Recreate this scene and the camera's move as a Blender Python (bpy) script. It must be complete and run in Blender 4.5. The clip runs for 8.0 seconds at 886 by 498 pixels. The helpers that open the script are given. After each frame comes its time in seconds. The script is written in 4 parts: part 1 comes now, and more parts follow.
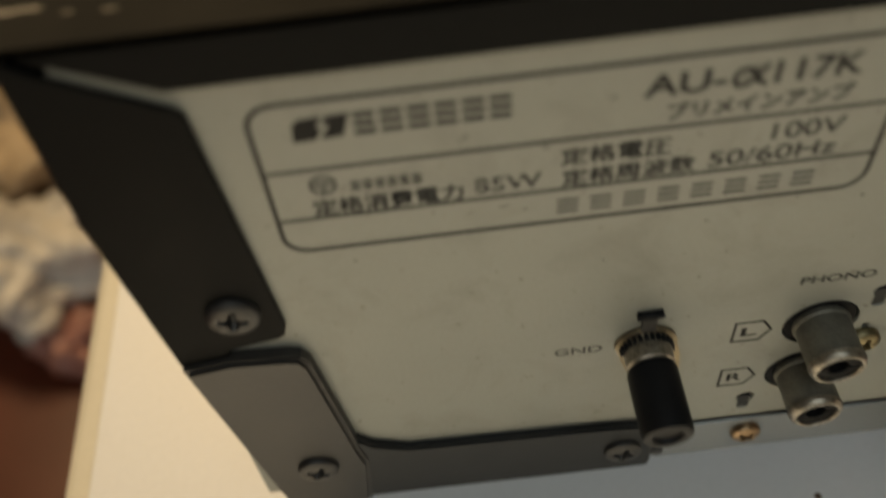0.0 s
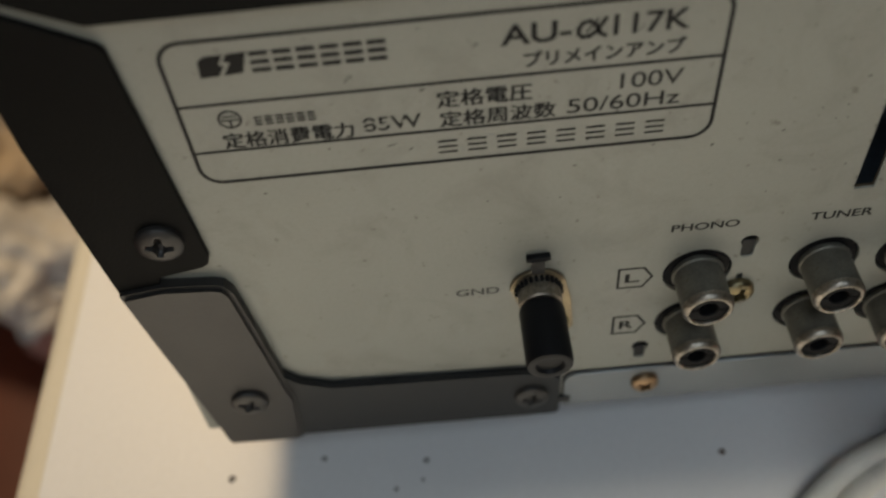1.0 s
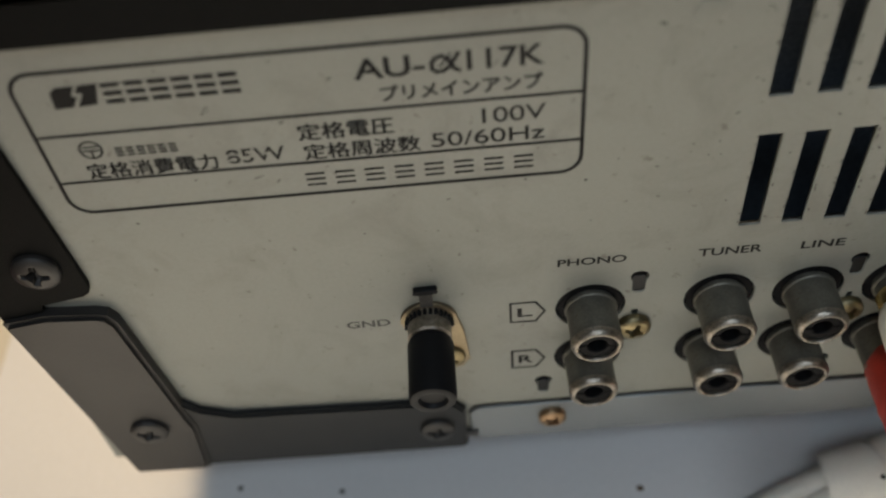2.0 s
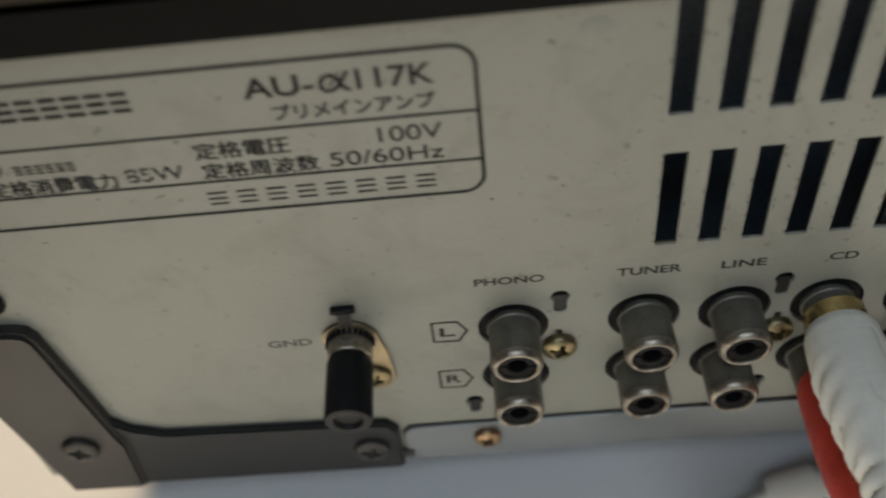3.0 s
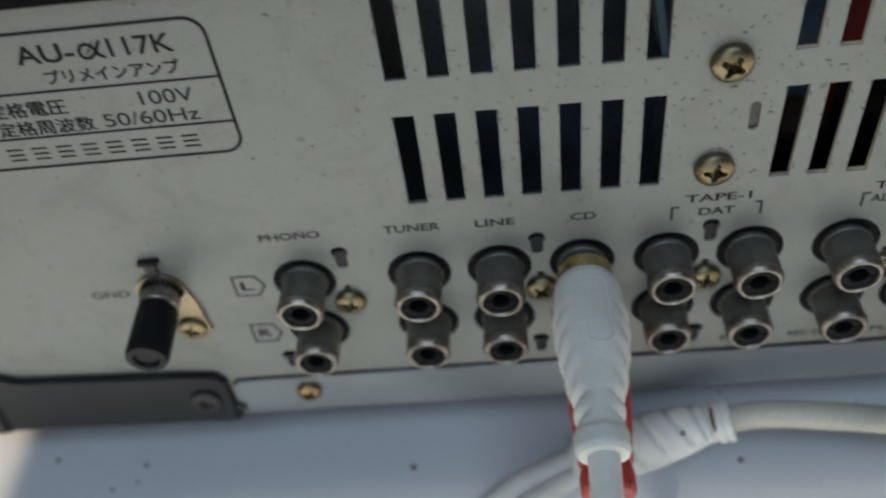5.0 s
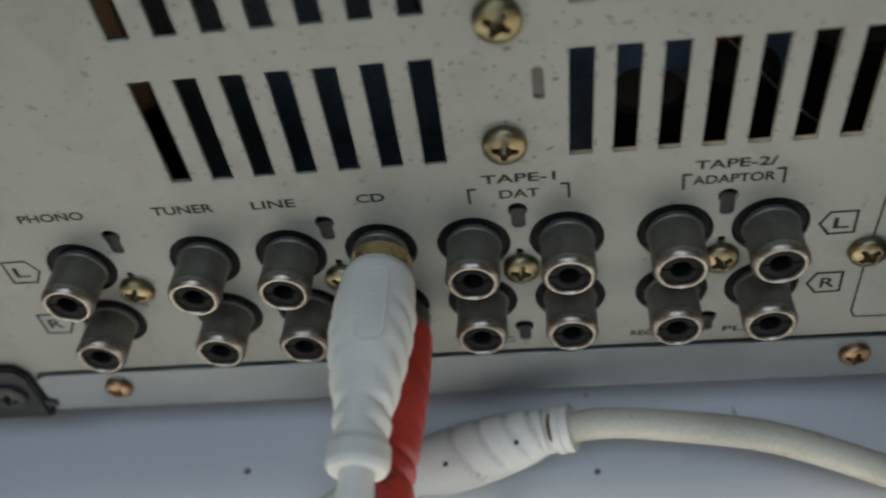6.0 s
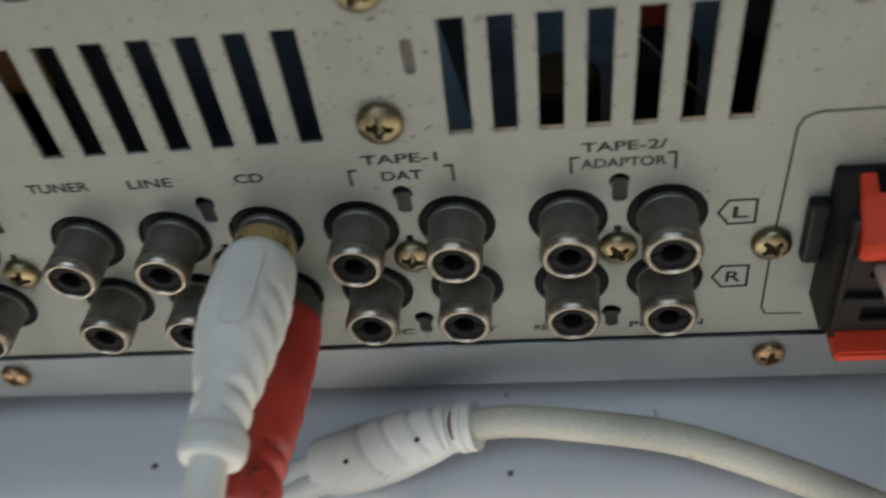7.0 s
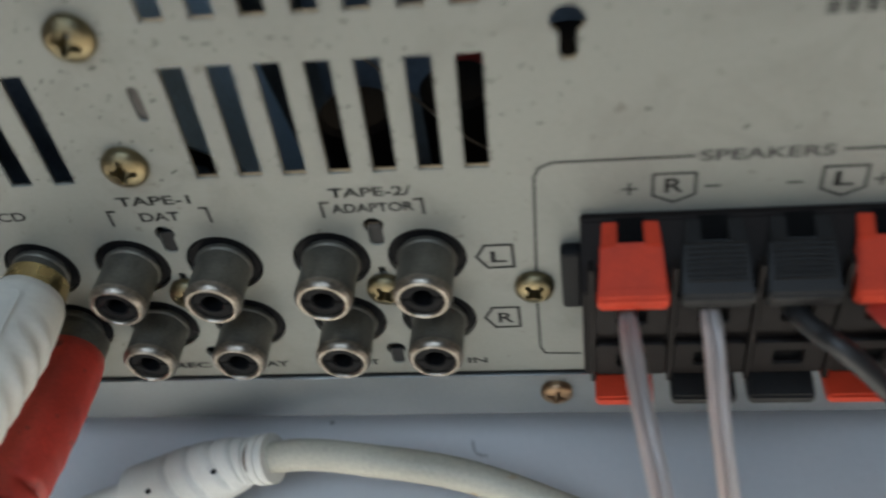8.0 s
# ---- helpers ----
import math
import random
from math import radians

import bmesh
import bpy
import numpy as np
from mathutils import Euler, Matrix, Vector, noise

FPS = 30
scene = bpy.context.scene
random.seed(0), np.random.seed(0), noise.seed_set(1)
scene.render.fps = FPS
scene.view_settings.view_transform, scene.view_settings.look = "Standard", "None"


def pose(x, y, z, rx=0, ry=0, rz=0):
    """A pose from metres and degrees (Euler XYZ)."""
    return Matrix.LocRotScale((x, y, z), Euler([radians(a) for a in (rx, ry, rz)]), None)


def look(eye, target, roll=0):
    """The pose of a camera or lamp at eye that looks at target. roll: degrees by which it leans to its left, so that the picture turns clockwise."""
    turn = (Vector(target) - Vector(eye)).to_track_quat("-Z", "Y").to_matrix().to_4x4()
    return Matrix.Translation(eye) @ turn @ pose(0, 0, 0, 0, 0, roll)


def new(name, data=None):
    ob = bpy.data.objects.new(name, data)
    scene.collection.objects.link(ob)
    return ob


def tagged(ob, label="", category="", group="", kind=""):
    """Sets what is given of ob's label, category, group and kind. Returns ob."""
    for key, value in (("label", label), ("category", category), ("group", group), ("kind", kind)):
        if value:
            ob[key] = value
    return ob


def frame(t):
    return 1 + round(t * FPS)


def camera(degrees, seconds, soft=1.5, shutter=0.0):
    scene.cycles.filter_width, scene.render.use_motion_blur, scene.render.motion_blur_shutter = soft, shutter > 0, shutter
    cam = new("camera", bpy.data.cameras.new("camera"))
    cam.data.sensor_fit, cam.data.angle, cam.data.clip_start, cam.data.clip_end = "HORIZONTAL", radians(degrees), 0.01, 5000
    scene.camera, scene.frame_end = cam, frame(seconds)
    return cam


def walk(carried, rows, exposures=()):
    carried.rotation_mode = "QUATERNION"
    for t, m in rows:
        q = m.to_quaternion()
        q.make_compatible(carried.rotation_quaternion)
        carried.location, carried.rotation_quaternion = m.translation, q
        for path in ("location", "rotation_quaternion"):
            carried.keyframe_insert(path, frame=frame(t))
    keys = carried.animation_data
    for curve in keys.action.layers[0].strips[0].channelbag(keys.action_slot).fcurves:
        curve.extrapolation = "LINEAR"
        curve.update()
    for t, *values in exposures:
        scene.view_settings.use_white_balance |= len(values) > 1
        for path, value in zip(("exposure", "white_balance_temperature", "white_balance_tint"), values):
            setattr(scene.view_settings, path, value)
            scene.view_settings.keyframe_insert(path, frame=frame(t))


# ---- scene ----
LENS = 50.0
cam = camera(LENS, 8.0, soft=2.15, shutter=0.5)
cam.data.dof.use_dof = True
cam.data.dof.focus_distance = 0.145
cam.data.dof.aperture_fstop = 12.0
# seconds, eye, a point looked at, roll
PATH = [
    (0, (0.03656, -0.07341, 0.18101), (0.03654, -0.03656, 0.13366), -6.84),
    (0.2, (0.03818, -0.08346, 0.18410), (0.03760, -0.04619, 0.13708), -6.75),
    (0.5, (0.04312, -0.09195, 0.18800), (0.04282, -0.05438, 0.14122), -6.60),
    (0.8, (0.05050, -0.09404, 0.18398), (0.04962, -0.05624, 0.13739), -6.64),
    (1, (0.05167, -0.09469, 0.18474), (0.05093, -0.05647, 0.13850), -6.36),
    (1.2, (0.05663, -0.09154, 0.18274), (0.05575, -0.05287, 0.13687), -6.52),
    (1.5, (0.06575, -0.09054, 0.18096), (0.06435, -0.05166, 0.13529), -6.68),
    (1.7, (0.06908, -0.09276, 0.18205), (0.06769, -0.05367, 0.13655), -6.50),
    (2.8, (0.08259, -0.09463, 0.18419), (0.07996, -0.05472, 0.13947), -7.45),
    (3, (0.08830, -0.09304, 0.18160), (0.08546, -0.05297, 0.13703), -7.79),
    (3.2, (0.09594, -0.09193, 0.17894), (0.09254, -0.05178, 0.13448), -8.43),
    (3.5, (0.10447, -0.09491, 0.17955), (0.10057, -0.05443, 0.13544), -9.05),
    (4, (0.11716, -0.11037, 0.19128), (0.11245, -0.06990, 0.14724), -9.74),
    (4.2, (0.12050, -0.11715, 0.19131), (0.11594, -0.07628, 0.14762), -9.46),
    (5.3, (0.14375, -0.11365, 0.17558), (0.13778, -0.07189, 0.13291), -9.70),
    (5.5, (0.15498, -0.10884, 0.17104), (0.14799, -0.06751, 0.12810), -10.70),
    (5.8, (0.16385, -0.10469, 0.16675), (0.15677, -0.06363, 0.12358), -10.77),
    (6, (0.16961, -0.10243, 0.16420), (0.16215, -0.06125, 0.12121), -10.96),
    (6.2, (0.17345, -0.10246, 0.16143), (0.16573, -0.06098, 0.11878), -11.06),
    (6.5, (0.17490, -0.10169, 0.15613), (0.16695, -0.06006, 0.11365), -11.08),
    (6.8, (0.18218, -0.10370, 0.15610), (0.17415, -0.06182, 0.11389), -10.71),
    (7, (0.18773, -0.10018, 0.15455), (0.17938, -0.05846, 0.11224), -10.72),
    (7.2, (0.19327, -0.09600, 0.15363), (0.18471, -0.05453, 0.11112), -10.82),
    (7.5, (0.20527, -0.09389, 0.15431), (0.19622, -0.05252, 0.11181), -10.95),
    (7.8, (0.21628, -0.09161, 0.15335), (0.20735, -0.05004, 0.11102), -10.61),
    (8, (0.22244, -0.09318, 0.15544), (0.21393, -0.05179, 0.11285), -10.31),
]
walk(cam, [(t, look(e, g, r)) for t, e, g, r in PATH],
     exposures=[(0.0, 1.05, 8700, 7), (0.5, 0.90, 7800, 8), (1.0, 0.97, 7350, 9), (1.5, 1.10, 7250, 10), (3.5, 1.27, 7050, 8), (4.0, 1.23, 5950, 6), (5.5, 1.31, 6300, 8), (6.0, 1.33, 6500, 8), (6.5, 1.41, 6500, 8), (7.0, 1.42, 6650, 8), (7.5, 1.40, 6550, 8), (8.0, 1.53, 6450, 8)])

# ---- world and lamps ----
world = bpy.data.worlds.new("sky")
scene.world = world
world.use_nodes = True
wn = world.node_tree.nodes
sky = wn.new("ShaderNodeTexSky")
sky.sky_type = "NISHITA"
sky.sun_disc = False
sky.sun_elevation, sky.sun_rotation = radians(40), radians(200)
wn["Background"].inputs[1].default_value = 0.05
world.node_tree.links.new(sky.outputs[0], wn["Background"].inputs[0])


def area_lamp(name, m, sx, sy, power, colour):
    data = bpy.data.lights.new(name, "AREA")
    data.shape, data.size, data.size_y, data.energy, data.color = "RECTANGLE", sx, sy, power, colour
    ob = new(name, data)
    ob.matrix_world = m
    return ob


# warm lamp under the ceiling, over the far side of the table
area_lamp("ceiling_light", look((-0.35, 1.2, 1.5), (0.0, 0.1, 0)), 0.6, 0.6, 13.0, (1.0, 0.79, 0.54))
# unseen cool fill behind the camera, in an opening added to the wall
area_lamp("camera_side_fill", look((-0.35, -1.76, 0.72), (0.15, 0.0, 0.1)), 1.1, 0.95, 0.5, (0.60, 0.82, 1.0))
# unseen cool fill from above, over the near side of the table
area_lamp("overhead_fill", look((0.15, -1.0, 1.695), (0.15, -1.0, 0)), 1.3, 0.6, 5.0, (0.66, 0.83, 1.0))
# low sun through the added wall openings, falling on the table in front of the amplifier
sun_data = bpy.data.lights.new("sun", "SUN")
sun_data.energy, sun_data.angle, sun_data.color = 5.0, radians(1.2), (1.0, 0.92, 0.78)
sun = new("sun", sun_data)
sun.matrix_world = look((-0.262, -0.720, 0.643), (0, 0, 0))


# ---- materials ----
def material(name, colour, rough=0.5, metal=0.0, vary=0.08, scale=60.0, fine=900.0, bump=0.08, spots=None, coat=0.0, tint=None, spec=0.5, film=None):
    """A surface with broad and fine variation, fine relief, and dark or rusty spots if given (colour, size per metre, share)."""
    mat = bpy.data.materials.new(name)
    mat.use_nodes = True
    nt = mat.node_tree
    n, ln = nt.nodes, nt.links
    bs = n["Principled BSDF"]
    co = n.new("ShaderNodeTexCoord")
    broad = n.new("ShaderNodeTexNoise")
    broad.inputs["Scale"].default_value, broad.inputs["Detail"].default_value = scale, 5
    grain = n.new("ShaderNodeTexNoise")
    grain.inputs["Scale"].default_value, grain.inputs["Detail"].default_value = fine, 3
    for t in (broad, grain):
        ln.new(co.outputs["Object"], t.inputs["Vector"])
    ramp = n.new("ShaderNodeValToRGB")
    c = Vector(colour)
    other = Vector(tint) if tint else c * (1 - 2.2 * vary)
    ramp.color_ramp.elements[0].position, ramp.color_ramp.elements[1].position = 0.3, 0.7
    ramp.color_ramp.elements[0].color = (*other, 1)
    ramp.color_ramp.elements[1].color = (*(c * (1 + 0.5 * vary)), 1)
    ln.new(broad.outputs["Fac"], ramp.inputs["Fac"])
    mix = n.new("ShaderNodeMix")
    mix.data_type, mix.blend_type = "RGBA", "MULTIPLY"
    mix.inputs["Factor"].default_value = min(1.0, vary * 3)
    ln.new(ramp.outputs["Color"], mix.inputs["A"])
    ln.new(grain.outputs["Fac"], mix.inputs["B"])
    out = mix.outputs["Result"]
    if film:
        fcol, fscale, fstrength = film
        haze = n.new("ShaderNodeTexNoise")
        haze.inputs["Scale"].default_value, haze.inputs["Detail"].default_value = fscale, 7
        haze.inputs["Roughness"].default_value, haze.inputs["Distortion"].default_value = 0.7, 0.6
        ln.new(co.outputs["Object"], haze.inputs["Vector"])
        fade = n.new("ShaderNodeMapRange")
        fade.inputs["From Min"].default_value, fade.inputs["From Max"].default_value, fade.inputs["To Max"].default_value = 0.5, 0.72, fstrength
        ln.new(haze.outputs["Fac"], fade.inputs["Value"])
        fm = n.new("ShaderNodeMix")
        fm.data_type = "RGBA"
        ln.new(fade.outputs["Result"], fm.inputs["Factor"])
        ln.new(out, fm.inputs["A"])
        fm.inputs["B"].default_value = (*fcol, 1)
        out = fm.outputs["Result"]
    if spots:
        scol, ssize, share = spots
        vor = n.new("ShaderNodeTexNoise")
        vor.inputs["Scale"].default_value, vor.inputs["Detail"].default_value = ssize, 4
        vor.inputs["Roughness"].default_value = 0.65
        ln.new(co.outputs["Object"], vor.inputs["Vector"])
        cut = n.new("ShaderNodeMapRange")
        cut.inputs["From Min"].default_value, cut.inputs["From Max"].default_value = share, share + 0.06
        ln.new(vor.outputs["Fac"], cut.inputs["Value"])
        sm = n.new("ShaderNodeMix")
        sm.data_type = "RGBA"
        ln.new(cut.outputs["Result"], sm.inputs["Factor"])
        ln.new(out, sm.inputs["A"])
        sm.inputs["B"].default_value = (*scol, 1)
        out = sm.outputs["Result"]
    ln.new(out, bs.inputs["Base Color"])
    rr = n.new("ShaderNodeMapRange")
    rr.inputs["To Min"].default_value, rr.inputs["To Max"].default_value = max(0.02, rough - 0.1), min(1, rough + 0.1)
    ln.new(broad.outputs["Fac"], rr.inputs["Value"])
    ln.new(rr.outputs["Result"], bs.inputs["Roughness"])
    bs.inputs["Metallic"].default_value = metal
    bs.inputs["Coat Weight"].default_value = coat
    bs.inputs["Specular IOR Level"].default_value = spec
    if bump:
        b = n.new("ShaderNodeBump")
        b.inputs["Strength"].default_value, b.inputs["Distance"].default_value = bump, 0.0002
        ln.new(grain.outputs["Fac"], b.inputs["Height"])
        ln.new(b.outputs["Normal"], bs.inputs["Normal"])
    return mat


M_PANEL = material("panel_paint", (0.265, 0.268, 0.238), 0.5, 0.15, 0.05, 28, 1500, 0.05, spots=((0.16, 0.15, 0.13), 415, 0.63), film=((0.165, 0.16, 0.138), 70, 0.5))
M_COVER = material("black_vinyl_steel", (0.0075, 0.0075, 0.007), 0.62, 0.0, 0.15, 70, 2500, 0.25, spec=0.08)
M_BRACKET = material("black_steel", (0.030, 0.028, 0.027), 0.45, 0.0, 0.12, 90, 2500, 0.15, spec=0.35)
M_STRIP = material("zinc_steel", (0.27, 0.29, 0.30), 0.40, 0.6, 0.06, 60, 1500, 0.05)
M_GOLD = material("yellow_zinc_screw", (0.35, 0.275, 0.15), 0.38, 1.0, 0.18, 350, 3000, 0.08, tint=(0.22, 0.20, 0.13))
M_COPPER = material("copper_screw", (0.42, 0.28, 0.17), 0.36, 1.0, 0.15, 350, 3000, 0.05)
M_DARKSCREW = material("black_screw", (0.02, 0.018, 0.017), 0.5, 0.0, 0.12, 300, 3000, 0.05)
M_NICKEL = material("tarnished_nickel", (0.25, 0.24, 0.205), 0.52, 0.7, 0.16, 260, 2200, 0.12, spots=((0.12, 0.10, 0.07), 520, 0.64))
M_RIM = material("worn_nickel_rim", (0.56, 0.51, 0.44), 0.34, 0.9, 0.28, 900, 3000, 0.25, tint=(0.36, 0.31, 0.25), spots=((0.20, 0.16, 0.12), 1100, 0.62))
M_BLACK = material("black_plastic", (0.008, 0.0085, 0.010), 0.5, 0.0, 0.1, 120, 2000, 0.05, spec=0.18)
M_LEVER = material("worn_black_plastic", (0.017, 0.0165, 0.0165), 0.5, 0.0, 0.2, 160, 2000, 0.1, spec=0.3)
M_PEG = material("dark_grey_peg", (0.008, 0.009, 0.010), 0.5, 0.0, 0.1, 200, 2000, 0.05, spec=0.3)
M_DIMPLE = material("tarnished_steel", (0.13, 0.12, 0.11), 0.5, 0.4, 0.2, 300, 2000, 0.1)
M_TAG = material("dull_gold_plate", (0.40, 0.32, 0.20), 0.42, 0.85, 0.2, 250, 2500, 0.1, tint=(0.25, 0.20, 0.14))
M_LIP = material("blue_black_steel", (0.014, 0.016, 0.018), 0.5, 0.0, 0.12, 90, 2500, 0.15, spec=0.3)
M_INSERT = material("matt_black_plastic", (0.006, 0.006, 0.007), 0.6, 0.0, 0.1, 120, 2000, 0.02, spec=0.12)
M_INK = material("black_ink", (0.011, 0.011, 0.011), 0.6, 0.0, 0.2, 900, 4000, 0.0, spec=0.2)
M_FADED = material("worn_ink", (0.07, 0.068, 0.062), 0.6, 0.0, 0.25, 1200, 4000, 0.0)
M_DARKGREY = material("dark_terminal_plastic", (0.017, 0.0135, 0.0125), 0.55, 0.0, 0.15, 160, 2000, 0.12, spec=0.14)
M_RED = material("orange_red_plastic", (0.66, 0.058, 0.022), 0.55, 0.0, 0.08, 200, 2000, 0.05, spec=0.22)
M_WHITEPVC = material("white_pvc", (0.80, 0.79, 0.73), 0.45, 0.0, 0.05, 120, 1500, 0.08, spots=((0.36, 0.33, 0.27), 330, 0.68))
M_OLDPVC = material("yellowed_pvc", (0.64, 0.61, 0.50), 0.45, 0.0, 0.12, 45, 1500, 0.1, spots=((0.42, 0.33, 0.21), 120, 0.60))
M_REDPVC = material("red_pvc", (0.62, 0.055, 0.036), 0.45, 0.0, 0.12, 150, 1500, 0.12, spots=((0.16, 0.03, 0.025), 170, 0.62))
M_BRASS = material("gold_plated_brass", (0.80, 0.60, 0.28), 0.25, 1.0, 0.1, 300, 2500, 0.03)
M_TABLE = material("white_laminate", (0.75, 0.755, 0.77), 0.42, 0.0, 0.03, 12, 700, 0.04, spots=((0.5, 0.47, 0.44), 160, 0.76))
M_EDGE = material("cream_edge_band", (0.68, 0.63, 0.52), 0.45, 0.0, 0.05, 30, 900, 0.05)
M_FLOOR = material("red_brown_floor", (0.15, 0.030, 0.014), 0.35, 0.0, 0.2, 9, 200, 0.05)
M_WALL = material("painted_wall", (0.20, 0.20, 0.20), 0.85, 0.0, 0.05, 3, 120, 0.1)
M_CRUMB = material("brown_crumb", (0.16, 0.09, 0.05), 0.8, 0.0, 0.2, 900, 4000, 0.1)
# near-black that paints shade into holes and gaps; also the capacitors' matt black
M_SHADEBLACK = material("hole_shade_and_matt_black", (0.006, 0.006, 0.0065), 0.85, 0.0, 0.2, 900, 4000, 0.1, spec=0.1)
M_SPECK = material("grey_speck", (0.16, 0.15, 0.15), 0.8, 0.0, 0.2, 900, 4000, 0.1)
M_COPPERWIRE = material("copper_strands", (0.72, 0.52, 0.45), 0.4, 0.8, 0.15, 600, 3000, 0.2)
M_TINNED = material("tinned_strands", (0.55, 0.57, 0.60), 0.35, 0.85, 0.15, 600, 3000, 0.2)
M_BLACKPVC = material("black_pvc", (0.018, 0.018, 0.019), 0.4, 0.0, 0.1, 200, 2000, 0.05)
# bare aluminium; the blue of the reflected sky is painted into its colour
M_ALUSKY = material("aluminium_with_sky_blue", (0.50, 0.74, 1.0), 0.45, 0.0, 0.1, 40, 900, 0.05)
M_DULLRED = material("dull_red_sleeve", (0.20, 0.022, 0.018), 0.5, 0.0, 0.12, 150, 1500, 0.05)
# navy that gives the darkness behind the slots its lifted blue tone
M_SLOTBACK = material("navy_slot_backing", (0.13, 0.17, 0.22), 0.55, 0.0, 0.25, 40, 900, 0.05)
M_TAN = material("tan_paper_wrap", (0.72, 0.47, 0.28), 0.6, 0.0, 0.1, 60, 900, 0.05)
M_PCB = material("dark_circuit_board", (0.07, 0.08, 0.085), 0.5, 0.0, 0.2, 200, 1200, 0.05)
M_BAGWHITE = material("white_plastic_bag", (0.80, 0.74, 0.66), 0.4, 0.0, 0.15, 12, 80, 0.1)
M_BAGTAN = material("tan_wrapping_paper", (0.70, 0.52, 0.34), 0.6, 0.0, 0.25, 9, 80, 0.1)
M_BAGGREY = material("grey_purple_cloth", (0.16, 0.13, 0.15), 0.8, 0.0, 0.25, 12, 120, 0.2)
M_BAGPINK = material("pink_plastic_film", (0.55, 0.25, 0.20), 0.4, 0.0, 0.2, 14, 80, 0.1)


def clear_material():
    mat = bpy.data.materials.new("clear_vinyl")
    mat.use_nodes = True
    bs = mat.node_tree.nodes["Principled BSDF"]
    bs.inputs["Base Color"].default_value = (0.88, 0.80, 0.77, 1)
    bs.inputs["Roughness"].default_value = 0.3
    bs.inputs["IOR"].default_value = 1.35
    bs.inputs["Transmission Weight"].default_value = 0.7
    return mat


M_CLEAR = clear_material()

# ---- building helpers; all lengths below are millimetres ----
MM = Matrix.Scale(0.001, 4)


def part(name, bm, mat, parent=None, label="", smooth=False):
    """Links a bmesh in millimetres as one mesh object, under parent if given."""
    bm.transform(MM)
    bmesh.ops.recalc_face_normals(bm, faces=bm.faces)
    me = bpy.data.meshes.new(name)
    bm.to_mesh(me)
    bm.free()
    me.materials.append(mat)
    if smooth:
        for p in me.polygons:
            p.use_smooth = True
        me.set_sharp_from_angle(angle=radians(35))
    ob = new(name, me)
    ob.parent = parent
    if label:
        ob["label"] = label
    return ob


def placed(name, me, m, parent, label=""):
    """Another object on a mesh that is already made, at a pose in millimetres."""
    ob = new(name, me)
    ob.parent = parent
    ob.matrix_basis = MM @ m @ MM.inverted()
    if label:
        ob["label"] = label
    return ob


def thing(name, label, category, group="", kind=""):
    return tagged(new(name), label, category, group, kind)


def box(bm, x0, x1, y0, y1, z0, z1, bevel=0.0, segs=2):
    made = bmesh.ops.create_cube(bm, size=1.0, matrix=Matrix.LocRotScale(((x0 + x1) / 2, (y0 + y1) / 2, (z0 + z1) / 2), None, (x1 - x0, y1 - y0, z1 - z0)))
    if bevel:
        edges = {e for v in made["verts"] for e in v.link_edges}
        bmesh.ops.bevel(bm, geom=list(edges), offset=bevel, segments=segs, affect="EDGES", profile=0.5)
    return bm


def boxed(*args, **kw):
    return box(bmesh.new(), *args, **kw)


def lathe(profile, segs=32, m=None, bm=None):
    """A turned shape: rows of (distance along the axis, radius). The axis points out of the rear panel, along -y."""
    bm = bm or bmesh.new()
    m = m or Matrix()
    rings = []
    for d, r in profile:
        if r < 1e-4:
            rings.append([bm.verts.new(m @ Vector((0, -d, 0)))])
        else:
            rings.append([bm.verts.new(m @ Vector((r * math.cos(a), -d, r * math.sin(a)))) for a in (2 * math.pi * i / segs for i in range(segs))])
    for a, b in zip(rings, rings[1:]):
        for i in range(segs):
            j = (i + 1) % segs
            if len(a) == 1 and len(b) > 1:
                bm.faces.new((a[0], b[i], b[j]))
            elif len(b) == 1 and len(a) > 1:
                bm.faces.new((a[i], a[j], b[0]))
            elif len(a) > 1:
                bm.faces.new((a[i], a[j], b[j], b[i]))
    return bm


def smooth_path(points, steps=10):
    """A Catmull-Rom curve through the points."""
    p = [Vector(q) for q in points]
    p = [2 * p[0] - p[1]] + p + [2 * p[-1] - p[-2]]
    out = []
    for i in range(1, len(p) - 2):
        for s in range(steps):
            t = s / steps
            a, b, c, d = p[i - 1:i + 3]
            out.append(0.5 * ((2 * b) + (c - a) * t + (2 * a - 5 * b + 4 * c - d) * t * t + (3 * b - a - 3 * c + d) * t ** 3))
    out.append(p[-2])
    return out


def sweep(path, radii, segs=16, squash=1.0, bm=None):
    """A round body along a path, with a radius for each point; squash flattens it across the second axis."""
    bm = bm or bmesh.new()
    n = len(path)
    up = Vector((0, 0, 1))
    rings = []
    for i, p in enumerate(path):
        d = (path[min(i + 1, n - 1)] - path[max(i - 1, 0)]).normalized()
        if abs(d.dot(up)) > 0.98:
            up = Vector((0, 1, 0))
        side = d.cross(up).normalized()
        top = side.cross(d).normalized()
        up = top
        r = radii[i] if hasattr(radii, "__len__") else radii
        rings.append([bm.verts.new(p + side * (r * math.cos(a)) + top * (r * squash * math.sin(a))) for a in (2 * math.pi * k / segs for k in range(segs))])
    for a, b in zip(rings, rings[1:]):
        for k in range(segs):
            bm.faces.new((a[k], a[(k + 1) % segs], b[(k + 1) % segs], b[k]))
    bm.faces.new(rings[0])
    bm.faces.new(rings[-1][::-1])
    return bm


